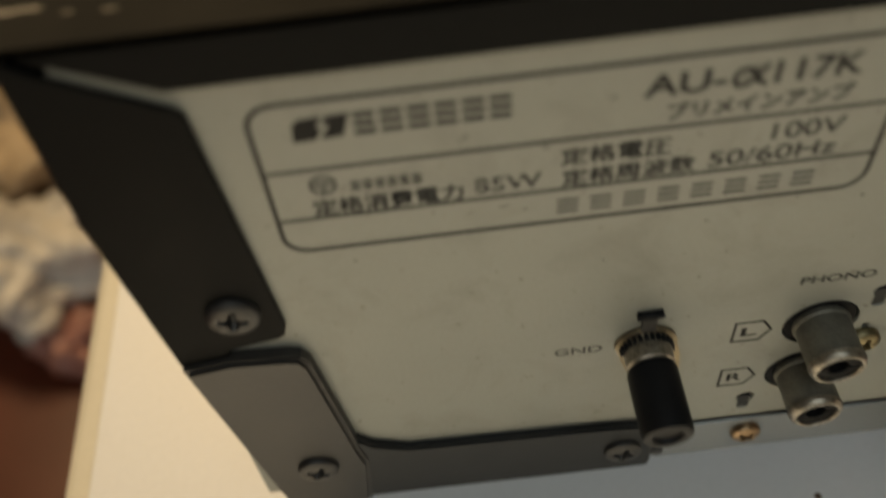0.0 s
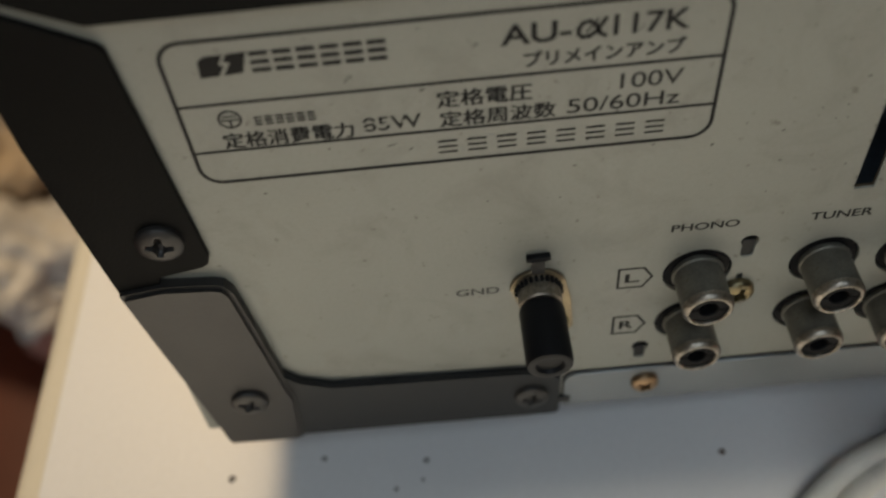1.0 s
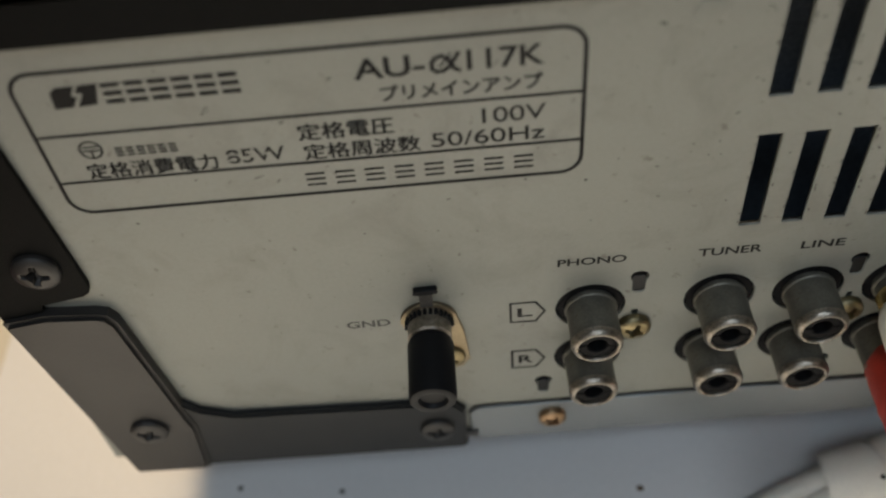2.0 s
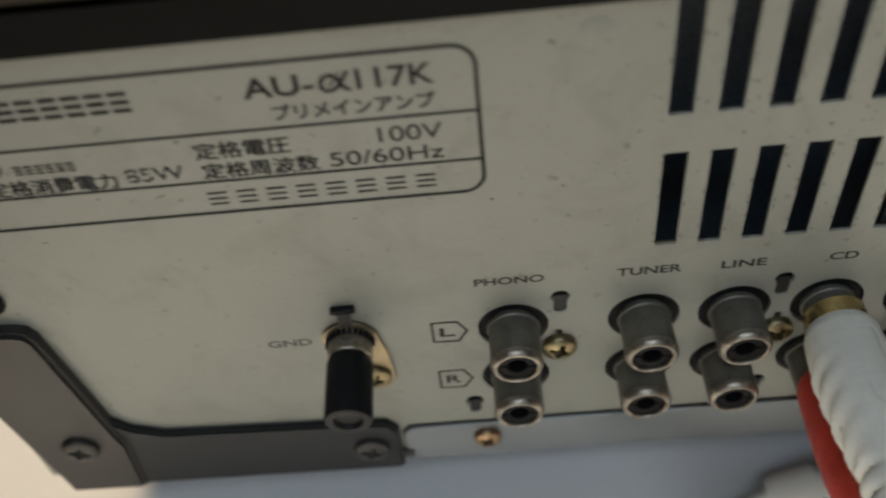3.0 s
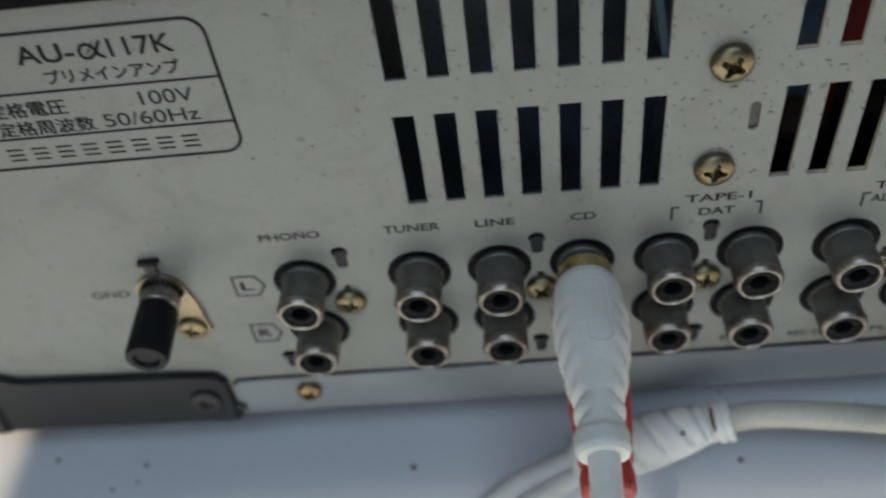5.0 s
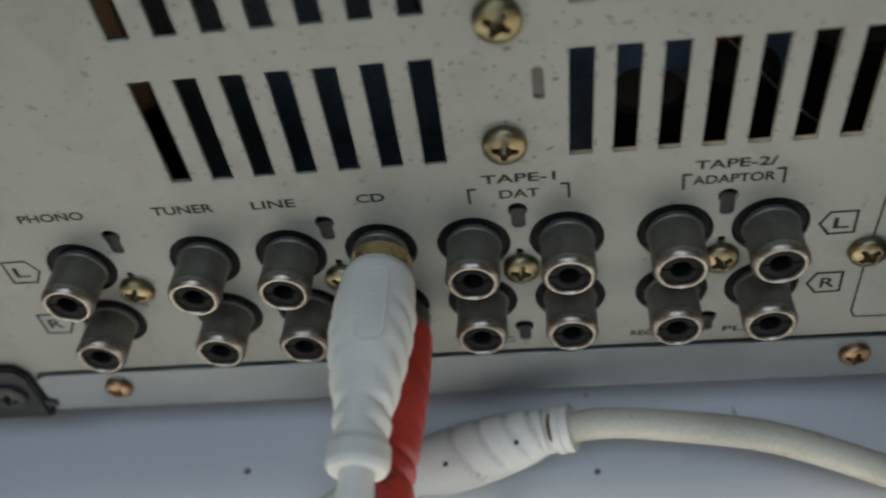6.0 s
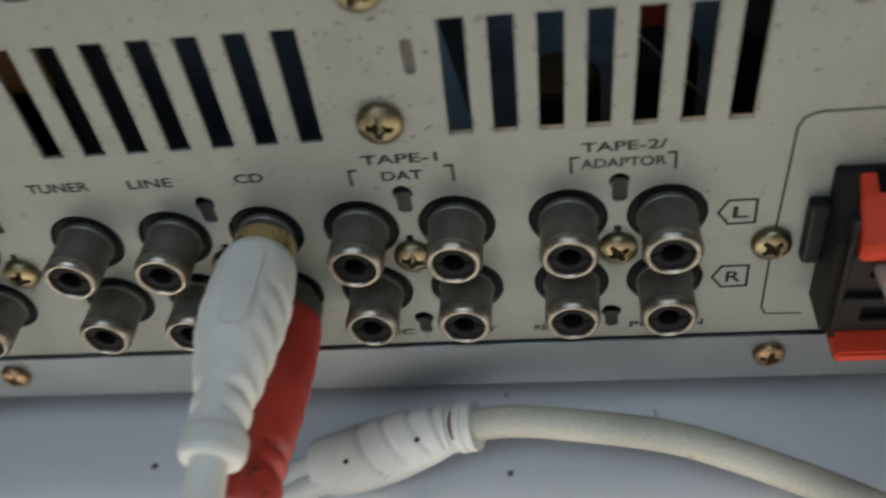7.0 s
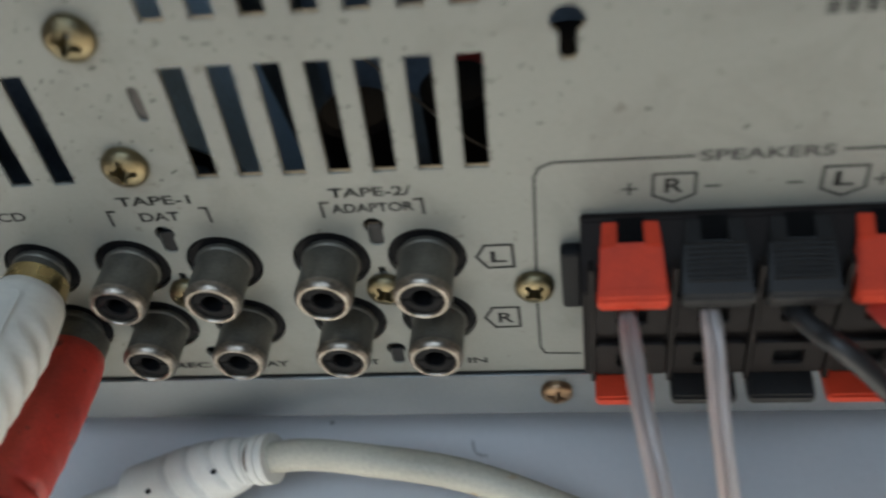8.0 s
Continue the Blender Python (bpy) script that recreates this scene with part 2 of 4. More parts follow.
def flat_curve(outlines):
    cu = bpy.data.curves.new("outline", "CURVE")
    cu.dimensions, cu.fill_mode = "2D", "BOTH"
    for pts in outlines:
        sp = cu.splines.new("POLY")
        sp.points.add(len(pts) - 1)
        for q, (x, z) in zip(sp.points, pts):
            q.co = (x, z, 0, 1)
        sp.use_cyclic_u = True
    return cu


def curve_mesh(cu):
    ob = bpy.data.objects.new("outline", cu)
    scene.collection.objects.link(ob)
    graph = bpy.context.evaluated_depsgraph_get()
    graph.update()
    me = bpy.data.meshes.new_from_object(ob.evaluated_get(graph))
    bm = bmesh.new()
    bm.from_mesh(me)
    bpy.data.objects.remove(ob)
    bpy.data.meshes.remove(me)
    return bm


def plate(outlines, y0, y1):
    """A sheet in the plane of the panel, with holes by the inner outlines, from y0 to y1."""
    cu = flat_curve(outlines)
    cu.extrude = abs(y1 - y0) / 2
    bm = curve_mesh(cu)
    bpy.data.curves.remove(cu)
    bm.transform(Matrix(((1, 0, 0, 0), (0, 0, -1, (y0 + y1) / 2), (0, 1, 0, 0), (0, 0, 0, 1))))
    bmesh.ops.remove_doubles(bm, verts=bm.verts, dist=1e-3)
    return bm


def rect(x0, x1, z0, z1, r=0.0, n=6):
    if not r:
        return [(x0, z0), (x1, z0), (x1, z1), (x0, z1)]
    out = []
    for cx, cz, a0 in ((x1 - r, z0 + r, -90), (x1 - r, z1 - r, 0), (x0 + r, z1 - r, 90), (x0 + r, z0 + r, 180)):
        out += [(cx + r * math.cos(radians(a0 + 90 * i / n)), cz + r * math.sin(radians(a0 + 90 * i / n))) for i in range(n + 1)]
    return out


def disc(x, z, r, n=32):
    return [(x + r * math.cos(2 * math.pi * i / n), z + r * math.sin(2 * math.pi * i / n)) for i in range(n)]


def keyhole(x, z, r, w, length):
    """A round hole with a slot that runs down from it; length is the whole height."""
    a0 = math.asin(w / r)
    out = [(x + r * math.sin(a), z - r * math.cos(a)) for a in (a0 + (2 * math.pi - 2 * a0) * i / 20 for i in range(21))]
    zb = z + r - length
    out += [(x - w, zb + w * 0.5), (x - w * 0.5, zb), (x + w * 0.5, zb), (x + w, zb + w * 0.5)]
    return out


def stroke(pts, w, closed=False):
    """The outline of a printed line of width w along pts, as convex quads."""
    quads = []
    pts = [Vector(p) for p in pts]
    for a, b in zip(pts, pts[1:] + ([pts[0]] if closed else [])):
        d = (b - a).normalized() * (w / 2)
        s = Vector((-d.y, d.x))
        a, b = a - d * 0.9, b + d * 0.9
        quads.append([tuple(a + s), tuple(a - s), tuple(b - s), tuple(b + s)])
    return quads


def quads_mesh(quads, y):
    bm = bmesh.new()
    for i, q in enumerate(quads):
        yy = y - 0.0015 * (i % 3)
        bm.faces.new([bm.verts.new((x, yy, z)) for x, z in q])
    return bm


INK_Y = -0.06


def printed(name, quads, parent, mat=None, y=INK_Y):
    return part(name, quads_mesh(quads, y), mat or M_INK, parent)


def lettering(body, x0, x1, z0, z1, parent, mat=None, y=INK_Y, bold=0.018, double=0.0):
    """Printed words that fill the given span and height; double prints them twice, a little apart."""
    cu = bpy.data.curves.new("lettering", "FONT")
    cu.body = body
    cu.offset = bold
    bm = curve_mesh(cu)
    bpy.data.curves.remove(cu)
    xs, zs = [v.co.x for v in bm.verts], [v.co.y for v in bm.verts]
    sx, sz = (x1 - x0) / (max(xs) - min(xs)), (z1 - z0) / (max(zs) - min(zs))
    ox, oz = x0 - sx * min(xs), z0 - sz * min(zs)
    for v in bm.verts:
        v.co = (v.co.x * sx + ox, y, v.co.y * sz + oz)
    if double:
        again = bmesh.ops.duplicate(bm, geom=list(bm.verts) + list(bm.edges) + list(bm.faces))["geom"]
        bmesh.ops.translate(bm, verts=[g for g in again if isinstance(g, bmesh.types.BMVert)], vec=(double, -0.004, -0.4 * double))
    return part("lettering", bm, mat or M_INK, parent)


# ---- room, table, floor ----
def slab(name, x0, x1, y0, y1, z0, z1, mat, label, category="wall"):
    return tagged(part(name, boxed(x0, x1, y0, y1, z0, z1), mat), label, category, kind="structure")


slab("floor", -1500, 2100, -1800, 1500, -460, -430, M_FLOOR, "polished red-brown wooden floor", "floor")
# the opening is added for the overhead fill
ceil = plate([rect(-1500, 2100, -1800, 1500), rect(-500, 800, -1300, -700)], -15, 15)
ceil.transform(Matrix(((1, 0, 0, 0), (0, 0, 1, 0), (0, -1, 0, 1715), (0, 0, 0, 1))))
tagged(part("ceiling", ceil, M_WALL), "plain painted ceiling, unseen, with an opening added for the overhead fill", "ceiling", kind="structure")
slab("wall_north", -1500, 2100, 1500, 1560, -430, 1700, M_WALL, "plain pale painted wall")
slab("wall_east", 2100, 2160, -1800, 1500, -430, 1700, M_WALL, "plain pale painted wall")
slab("wall_west", -1560, -1500, -1800, 1500, -430, 1700, M_WALL, "plain pale painted wall")
# unseen wall; its two openings are sized to lay sun strips on the table
wall = plate([rect(-1500, 2100, -430, 1700), rect(-950, 250, 200, 1250), rect(-950, 250, 1480, 1620)], -1860, -1800)
tagged(part("wall_south", wall, M_WALL), "plain pale painted wall, unseen, with openings added to shape the sunlight", "wall", kind="structure")

table = thing("table", "white laminate table top with a cream edge band", "table")
top = bmesh.new()
low = [(-44.4, -750), (1050, -750), (1050, 520), (-41.0, 520)]
vs = [[top.verts.new((x, y, z)) for x, y in low] for z in (-22, 0)]
top.faces.new(vs[0]), top.faces.new(vs[1])
for i in range(4):
    top.faces.new((vs[0][i], vs[0][(i + 1) % 4], vs[1][(i + 1) % 4], vs[1][i]))
part("tabletop", top, M_TABLE, table)
band = bmesh.new()
prof = [(-43.6, -22), (-48.4, -22), (-49.2, -20), (-49.2, -1.6), (-48.4, -0.5), (-47, -0.15), (-43.6, -0.15)]
ra, rb = ([band.verts.new((x + dx, y, z)) for x, z in prof] for y, dx in ((-750, -0.85), (520, 2.4)))
for i in range(len(prof)):
    j = (i + 1) % len(prof)
    band.faces.new((ra[i], ra[j], rb[j], rb[i]))
band.faces.new(ra), band.faces.new(rb)
part("edge_band", band, M_EDGE, table, "cream edge band")
for x in (-20, 990):
    for y in (-720, 460):
        part("leg", boxed(x, x + 40, y, y + 40, -430, -22, bevel=2), M_EDGE, table)


# ---- amplifier ----
amp = thing("amplifier", "black hi-fi amplifier with a grey rear panel on the white table", "amplifier")
JACK_X = [91.3, 112.3, 126.7, 141.3, 156.0, 170.4, 186.7, 200.8]
JACK_Z = {"upper": 58.0, "lower": 44.3}
SLOT_W = 3.4
slots = []
for i in range(7):
    # left edge below and above, lower and upper end
    slots += [(112.7 + 6.34 * i, 112.65 + 6.39 * i, 74.95 - 0.02 * i, 93.35 - 0.06 * i), (171.4 + 6.10 * i, 172.0 + 6.12 * i, 74.75 - 0.06 * i, 92.8 - 0.09 * i),
              (112.6 + 6.4 * i, 112.5 + 6.45 * i, 99.95 - 0.07 * i, 119.6), (172.2 + 6.14 * i, 172.7 + 6.17 * i, 99.15 - 0.09 * i, 119.2)]
KEYS_UP = [98.9, 133.6, 163.3, 194.1]
KEYS_LOW = [83.7, 133.3, 162.4, 192.8]
panel_holes = [[(a, z0), (a + SLOT_W - 0.1, z0), (b + SLOT_W, z1), (b, z1)] for a, b, z0, z1 in slots]
panel_holes += [disc(x, z, 5.75, 40) for x in JACK_X for z in JACK_Z.values()]
panel_holes += [keyhole(x, 64.7, 1.5, 1.1, 5.4) for x in KEYS_UP]
panel_holes += [keyhole(x, 37.0, 1.6, 1.05, 5.4) for x in KEYS_LOW]
panel_holes += [keyhole(222.0, 95.7, 2.1, 1.1, 7.6)]
panel_holes += [rect(x - 0.55, x + 0.55, 54.4, 56.3, 0.2, 2) for x in (98.7, 134.0, 163.0, 193.8)] + [rect(x - 0.2, x + 0.2, 47.6, 49.8) for x in (98.7, 163.0, 193.8)]
panel_holes += [rect(167.0, 168.6, 84.9, 90.4, 0.75, 4)]
panel = part("rear_panel", plate([rect(0.5, 424, 22, 124)] + panel_holes, 0.0, 1.0), M_PANEL, amp, "grey painted steel rear panel with ventilation slots")

# chipped and rubbed paint, thickest round the ventilation slots
M_CHIP = material("rubbed_paint", (0.18, 0.172, 0.15), 0.6, 0.2, 0.3, 700, 3000, 0.1)
chips = random.Random(11)
chip_bm = bmesh.new()


def chip(x, z, a, b, turn):
    ca, sa = math.cos(turn), math.sin(turn)
    ring = []
    for k in range(7):
        t = 2 * math.pi * k / 7
        r = chips.uniform(0.6, 1.15)
        u, w = a * r * math.cos(t), b * r * math.sin(t)
        ring.append(chip_bm.verts.new((x + u * ca - w * sa, INK_Y + 0.006, z + u * sa + w * ca)))
    chip_bm.faces.new(ring[::-1])


def in_slot(x, z):
    return any(sx_ - 0.9 < x < sx_ + SLOT_W + 0.9 and z0 - 0.9 < z < z1 + 0.9 for sx_, _, z0, z1 in slots)


for x, xt, z0, z1 in slots:
    for k in range(9):
        zc = chips.uniform(z0 + 0.3, z1 - 0.3)
        e = x + (xt - x) * (zc - z0) / (z1 - z0) + chips.choice((-0.22, SLOT_W + 0.2))
        chip(e, zc, 0.14, chips.uniform(0.15, 0.45), 0)
for k in range(420):
    x, z = (chips.gauss(172, 36), chips.gauss(94, 12)) if k < 330 else (chips.uniform(20, 262), chips.uniform(68, 117))
    if z > 117 or z < 74.2 or x < 18 or x > 300 or in_slot(x, z):
        continue
    big = chips.random() < 0.14
    chip(x, z, chips.uniform(0.4, 0.75) if big else chips.uniform(0.12, 0.4), chips.uniform(0.12, 0.3) if big else chips.uniform(0.1, 0.2), chips.uniform(-0.5, 0.9))
# rubbed streaks on the rating plate
for x, z, a, b, turn in ((40.0, 105.9, 1.1, 0.10, 1.0), (40.6, 106.2, 0.9, 0.07, 1.15), (49.4, 103.0, 0.5, 0.22, 0.2), (50.6, 103.7, 0.3, 0.12, 0.6), (77.5, 109.6, 0.7, 0.08, 0.9), (44.5, 93.6, 0.9, 0.10, 0.3), (47.0, 92.6, 0.5, 0.12, 0.8)):
    chip(x, z, a, b, turn)
tagged(part("worn_paint", chip_bm, M_CHIP, amp), kind="stuff")

part("dimple", plate([rect(166.6, 169.0, 84.5, 90.8)], 0.5, 0.9), M_DIMPLE, amp)
for x in KEYS_UP:
    part("peg", plate([rect(x - 1.05, x + 1.05, 60.8, 64.6, 0.3, 2)], 0.35, 0.95), M_PEG, amp)
for x in KEYS_LOW:
    part("peg", plate([rect(x - 1.0, x + 1.0, 33.2, 36.6, 0.3, 2)], 0.35, 0.95), M_PEG, amp)
# lower chassis edge with its own rounded corner
strip = [(70.0, 19.5), (424, 19.5), (424, 30.2), (72.2, 30.2), (71.0, 29.8), (70.2, 28.8), (70.0, 27.6)]
part("chassis_edge", plate([strip], -0.7, 0.0), M_STRIP, amp, "bare zinc-plated steel edge")
printed("seam", stroke([(70.0, 20.0), (70.0, 29.0), (71.2, 30.5), (424, 30.5)], 0.55), amp)
part("base_pan", boxed(5.8, 424, 1.1, 280, 19.5, 20.5), M_BRACKET, amp)

# black case: top, sides, rear lips
# unseen openings, added to let light onto the transformer and heat sink
light_vents = [rect(x, x + 6.5, 8, 70, 2, 3) for x in (46, 56, 66, 76, 86)] + [rect(150.0 + 6.6 * k, 156.0 + 6.6 * k, 3, 118, 2, 3) for k in range(13)]
case = plate([rect(-4, 428, -1.0, 285)] + light_vents, -0.6, 0.6)
case.transform(Matrix(((1, 0, 0, 0), (0, 0, 1, 0), (0, -1, 0, 125.0), (0, 0, 0, 1))))
part("case_top", case, M_COVER, amp, "black vinyl-coated steel top with unseen openings added for light")
side = bmesh.new()
ta, tb = ([side.verts.new((x, y, z)) for x, z in ((-1.7, 66), (-0.6, 66), (-3.0, 100), (-3.0, 124.4), (-4.2, 124.4), (-4.2, 100))] for y in (-1.0, 285))
for i in range(6):
    side.faces.new((ta[i], ta[(i + 1) % 6], tb[(i + 1) % 6], tb[i]))
side.faces.new(ta), side.faces.new(tb)
part("case_side", side, M_COVER, amp)
wear = [[(-3.9, 4.6), (-2.6, 4.2), (-1.0, 4.6), (0.4, 4.5), (1.0, 5.0), (-0.6, 5.3), (-2.4, 5.1), (-3.8, 5.4)], [(2.6, 3.6), (4.2, 3.5), (3.6, 3.9)], [(6.5, 3.2), (8.8, 3.3), (7.6, 3.6)]]
for w in wear:
    bm = bmesh.new()
    bm.faces.new([bm.verts.new((x, y, 125.66)) for x, y in w])
    part("worn_patch", bm, M_DIMPLE, amp, "bare metal where the black finish has worn off")
part("case_side", boxed(427.0, 428.2, -1.0, 285, 66, 124.4), M_COVER, amp)
lip = [(10.8, 118.4), (413, 118.4), (428, 125.4), (-4, 125.4), (0, 123.6)]
part("top_lip", plate([lip], -1.0, -0.15), M_COVER, amp)
flange = [(-4.1, 124.4), (-4.1, 100), (-1.6, 66), (4.2, 66), (5.6, 71.2), (12.6, 72.6), (13.8, 73.4), (14.2, 75), (11.9, 114.7), (11.0, 115.6), (-1.0, 122.2)]
part("side_flange", plate([flange], -1.1, -0.15), M_COVER, amp)
part("side_flange", plate([[(424 - x, z) for x, z in flange[::-1]]], -1.1, -0.15), M_COVER, amp)

# lower case corner and bar
corner = [(4.2, 19.4), (18.6, 19.0), (19.9, 34.0), (19.2, 37.5), (16.0, 66.5), (15.0, 68.4), (13.2, 69.0), (5.4, 69.6), (-1.6, 68.4)]
cb = plate([corner], -2.6, -0.1)
bmesh.ops.bevel(cb, geom=[e for e in cb.edges if e.calc_face_angle(0) > 0.9 and max(v.co.y for v in e.verts) < -1], offset=0.7, segments=2, affect="EDGES")
part("corner_bracket", cb, M_BRACKET, amp, "black steel corner bracket", smooth=True)
bar = [(17.6, 18.8), (68.2, 18.0), (69.0, 18.6), (69.2, 31.0), (67.4, 33.4), (60, 34.2), (27, 35.6), (21.5, 38.0), (17.6, 42.5)]
bb = plate([bar], -1.6, -0.1)
bmesh.ops.bevel(bb, geom=[e for e in bb.edges if e.calc_face_angle(0) > 0.9 and max(v.co.y for v in e.verts) < -1], offset=0.5, segments=2, affect="EDGES")
part("lower_case_lip", bb, M_LIP, amp, "black steel lip", smooth=True)
part("case_floor", boxed(5, 427, 1.2, 284, 17.2, 19.2), M_BRACKET, amp)
tray = bmesh.new()
ta, tb = ([tray.verts.new((x, y, z)) for x, z in ((4.4, 19.2), (5.6, 19.2), (0.0, 68.5), (-1.4, 68.5))] for y in (-0.1, 285))
for i in range(4):
    tray.faces.new((ta[i], ta[(i + 1) % 4], tb[(i + 1) % 4], tb[i]))
tray.faces.new(ta), tray.faces.new(tb)
part("case_lower_side", tray, M_BRACKET, amp)
part("front_panel", boxed(-4, 428, 285, 291, 18, 126, bevel=1), M_COVER, amp)
for x, y in ((40, 45), (385, 45), (40, 240), (385, 240)):
    part("foot", lathe([(0, 0), (0, 15), (15, 18), (17.2, 18), (17.2, 0)], 24, Matrix.Translation((x, y, 0)) @ Matrix.Rotation(radians(-90), 4, "X")), M_BLACK, amp, "black plastic foot")


def mesh_of(bm, mat, name, smooth=True):
    bm.transform(MM)
    bmesh.ops.recalc_face_normals(bm, faces=bm.faces)
    me = bpy.data.meshes.new(name)
    bm.to_mesh(me)
    bm.free()
    me.materials.append(mat)
    if smooth:
        for p in me.polygons:
            p.use_smooth = True
        me.set_sharp_from_angle(angle=radians(35))
    return me


# screws: a domed cross-head and its recess
def dome(h, q):
    """Height of a screw head at the share q of its radius."""
    return h * (0.42 + 0.6 * math.sqrt(max(0.0, 1 - q * q)))


def screw_mesh(r, h, mat, name, segs=64):
    """A domed head with a sunk cross, and a small nick at each inner corner of the cross."""
    bm = bmesh.new()
    arm, half = 0.60 * r, 0.155 * r
    rings = []
    for q in [0.0] + [0.04 + 0.05 * k for k in range(15)] + [0.82, 0.9, 0.96, 1.0]:
        ring = []
        for k in range(segs if q else 1):
            t = 2 * math.pi * k / segs
            x, z = q * r * math.cos(t), q * r * math.sin(t)
            u, w = max(abs(x), abs(z)), min(abs(x), abs(z))
            sunk = min(1.0, max(0.0, (half * (1.15 - 0.3 * u / arm) - w) / (0.05 * r))) * min(1.0, max(0.0, (arm - u) / (0.12 * r)))
            sunk = max(sunk, min(1.0, max(0.0, (0.31 * r - q * r) / (0.06 * r))))
            ring.append(bm.verts.new((x, -dome(h, q) + sunk * h * 1.15 * (1 - 0.45 * u / arm), z)))
        rings.append(ring)
    rings.append([bm.verts.new((r * math.cos(2 * math.pi * k / segs), 0.05, r * math.sin(2 * math.pi * k / segs))) for k in range(segs)])
    for p, q in zip(rings, rings[1:]):
        for k in range(segs):
            j = (k + 1) % segs
            bm.faces.new((p[0], q[k], q[j]) if len(p) == 1 else (p[k], q[k], q[j], p[j]))
    return mesh_of(bm, mat, name)


SCREWS = {}


def screw(x, z, y, r, h, mat, turn, label):
    key = (r, h, mat.name)
    if key not in SCREWS:
        SCREWS[key] = screw_mesh(r, h, mat, "screw")
    return placed("screw", SCREWS[key], Matrix.Translation((x, y, z)) @ Matrix.Rotation(radians(turn), 4, "Y"), amp, label)


for i, (x, z) in enumerate(((162.5, 77.9), (163.3, 98.2))):
    screw(x, z, 0.0, 3.2, 2.0, M_GOLD, (8, 30)[i], "yellow zinc-plated cross-head screw")
for x, z, turn in ((98.7, 52.2, 20), (134.0, 52.2, 40), (163.0, 52.2, 12), (193.8, 51.9, 60), (215.8, 51.4, 50)):
    screw(x, z, 0.0, 2.9, 1.9, M_GOLD, turn, "yellow zinc-plated cross-head screw")
for x, turn in ((85.3, 35), (218.0, 12), (338.0, 60)):
    screw(x, 26.1, -0.7, 2.6, 1.7, M_COPPER, turn, "copper-coloured cross-head screw")
screw(8.2, 79.6, -1.1, 3.6, 1.6, M_DARKSCREW, 10, "black cross-head screw")
screw(11.6, 35.2, -2.6, 3.4, 1.5, M_DARKSCREW, 25, "black cross-head screw")
screw(63.6, 26.0, -1.6, 3.3, 1.4, M_DARKSCREW, 15, "black cross-head screw")


# sockets: black base, nickel shell, bright rim, black insert with a bore
SHELL = mesh_of(lathe([(-3, 4.1), (0.1, 4.1), (0.2, 4.32), (0.6, 4.34), (0.8, 4.24), (0.9, 4.1), (7.0, 4.1), (7.0, 3.2), (-3, 3.2)], 40), M_NICKEL, "shell")
RIM = mesh_of(lathe([(6.9, 4.05), (7.0, 4.2), (7.5, 4.2), (8.15, 3.9), (8.42, 3.55), (8.42, 3.3), (8.2, 3.12), (7.2, 3.08)], 40), M_RIM, "rim")
INSERT = mesh_of(lathe([(7.2, 3.12), (7.85, 3.1), (7.95, 2.85), (7.9, 1.75), (7.7, 1.55), (1.0, 1.5), (1.0, 0)], 32), M_INSERT, "insert")
BASE = mesh_of(lathe([(-3.4, 7.0), (-1.2, 7.0), (-1.2, 5.3), (-0.3, 5.3), (-0.3, 4.1)], 40), M_INSERT, "base")
# slits drawn as near-black blocks, their shade put into the colour
slit = bmesh.new()
for x0 in (-3.0, 1.6):
    box(slit, x0, x0 + 1.4, -8.0, -7.3, -0.2, 0.2)
SLIT = mesh_of(slit, M_SHADEBLACK, "slit", False)
for z in JACK_Z.values():
    for x in JACK_X:
        s = placed("socket", SHELL, Matrix.Translation((x, 0, z)) @ Matrix.Rotation(radians(random.uniform(-8, 8)), 4, "Y"), amp, "tarnished nickel phono socket")
        for name, me in (("rim", RIM), ("insert", INSERT), ("base", BASE), ("slit", SLIT)):
            c = new(name, me)
            c.parent = s
part("socket_board", boxed(76, 212, 4.0, 9, 33, 52), M_PCB, amp)

part("lip_stub", boxed(68.8, 71.2, -1.3, -0.1, 21.2, 23.0, bevel=0.3), M_BRACKET, amp)
# earth terminal with its tag and black knob
post = part("earth_terminal", lathe([(0, 4.6), (0.5, 4.6), (0.5, 3.9), (1.0, 3.9), (1.0, 3.6), (4.2, 3.6), (4.5, 3.3), (4.5, 0)], 32, Matrix.Translation((64.8, 0, 58.4))), M_RIM, amp, "plated earth terminal with a black knob", smooth=True)
knob = bmesh.new()
lathe([(4.5, 0), (4.5, 3.5), (5.2, 3.75), (14.5, 3.8), (15.2, 3.6), (15.4, 3.1), (15.3, 2.4), (14.6, 2.0), (14.6, 0)], 36, Matrix.Translation((64.8, 0, 58.2)) @ Matrix.Rotation(radians(3), 4, "X"), knob)
part("knob", knob, M_BLACK, post, "black plastic knob", smooth=True)
for k in range(14):
    a = math.pi * k / 13
    part("serration", lathe([(0.9, 0), (0.9, 0.33), (1.9, 0.33), (1.9, 0)], 6, Matrix.Translation((64.8 + 3.75 * math.cos(a), 0, 58.4 + 3.75 * math.sin(a)))), M_BLACK, post)
tag = [(60.4, 58.4)] + [(64.8 + 4.7 * math.cos(a), 58.4 + 4.7 * math.sin(a)) for a in (math.pi - math.pi * i / 14 for i in range(15))] + [(70.3, 55.0), (70.9, 47.0), (69.6, 45.0), (67.2, 44.3), (64.8, 45.4), (63.6, 48.2), (61.2, 55)]
part("tag", plate([tag], -0.75, -0.05), M_TAG, post, "dull gold-plated solder tag")
part("tag_clip", plate([[(62.9, 66.8), (66.6, 66.95), (66.8, 66.3), (66.0, 65.95), (63.7, 65.9), (62.8, 66.05)]], -1.1, -0.05), M_BLACK, post, "dark cap")
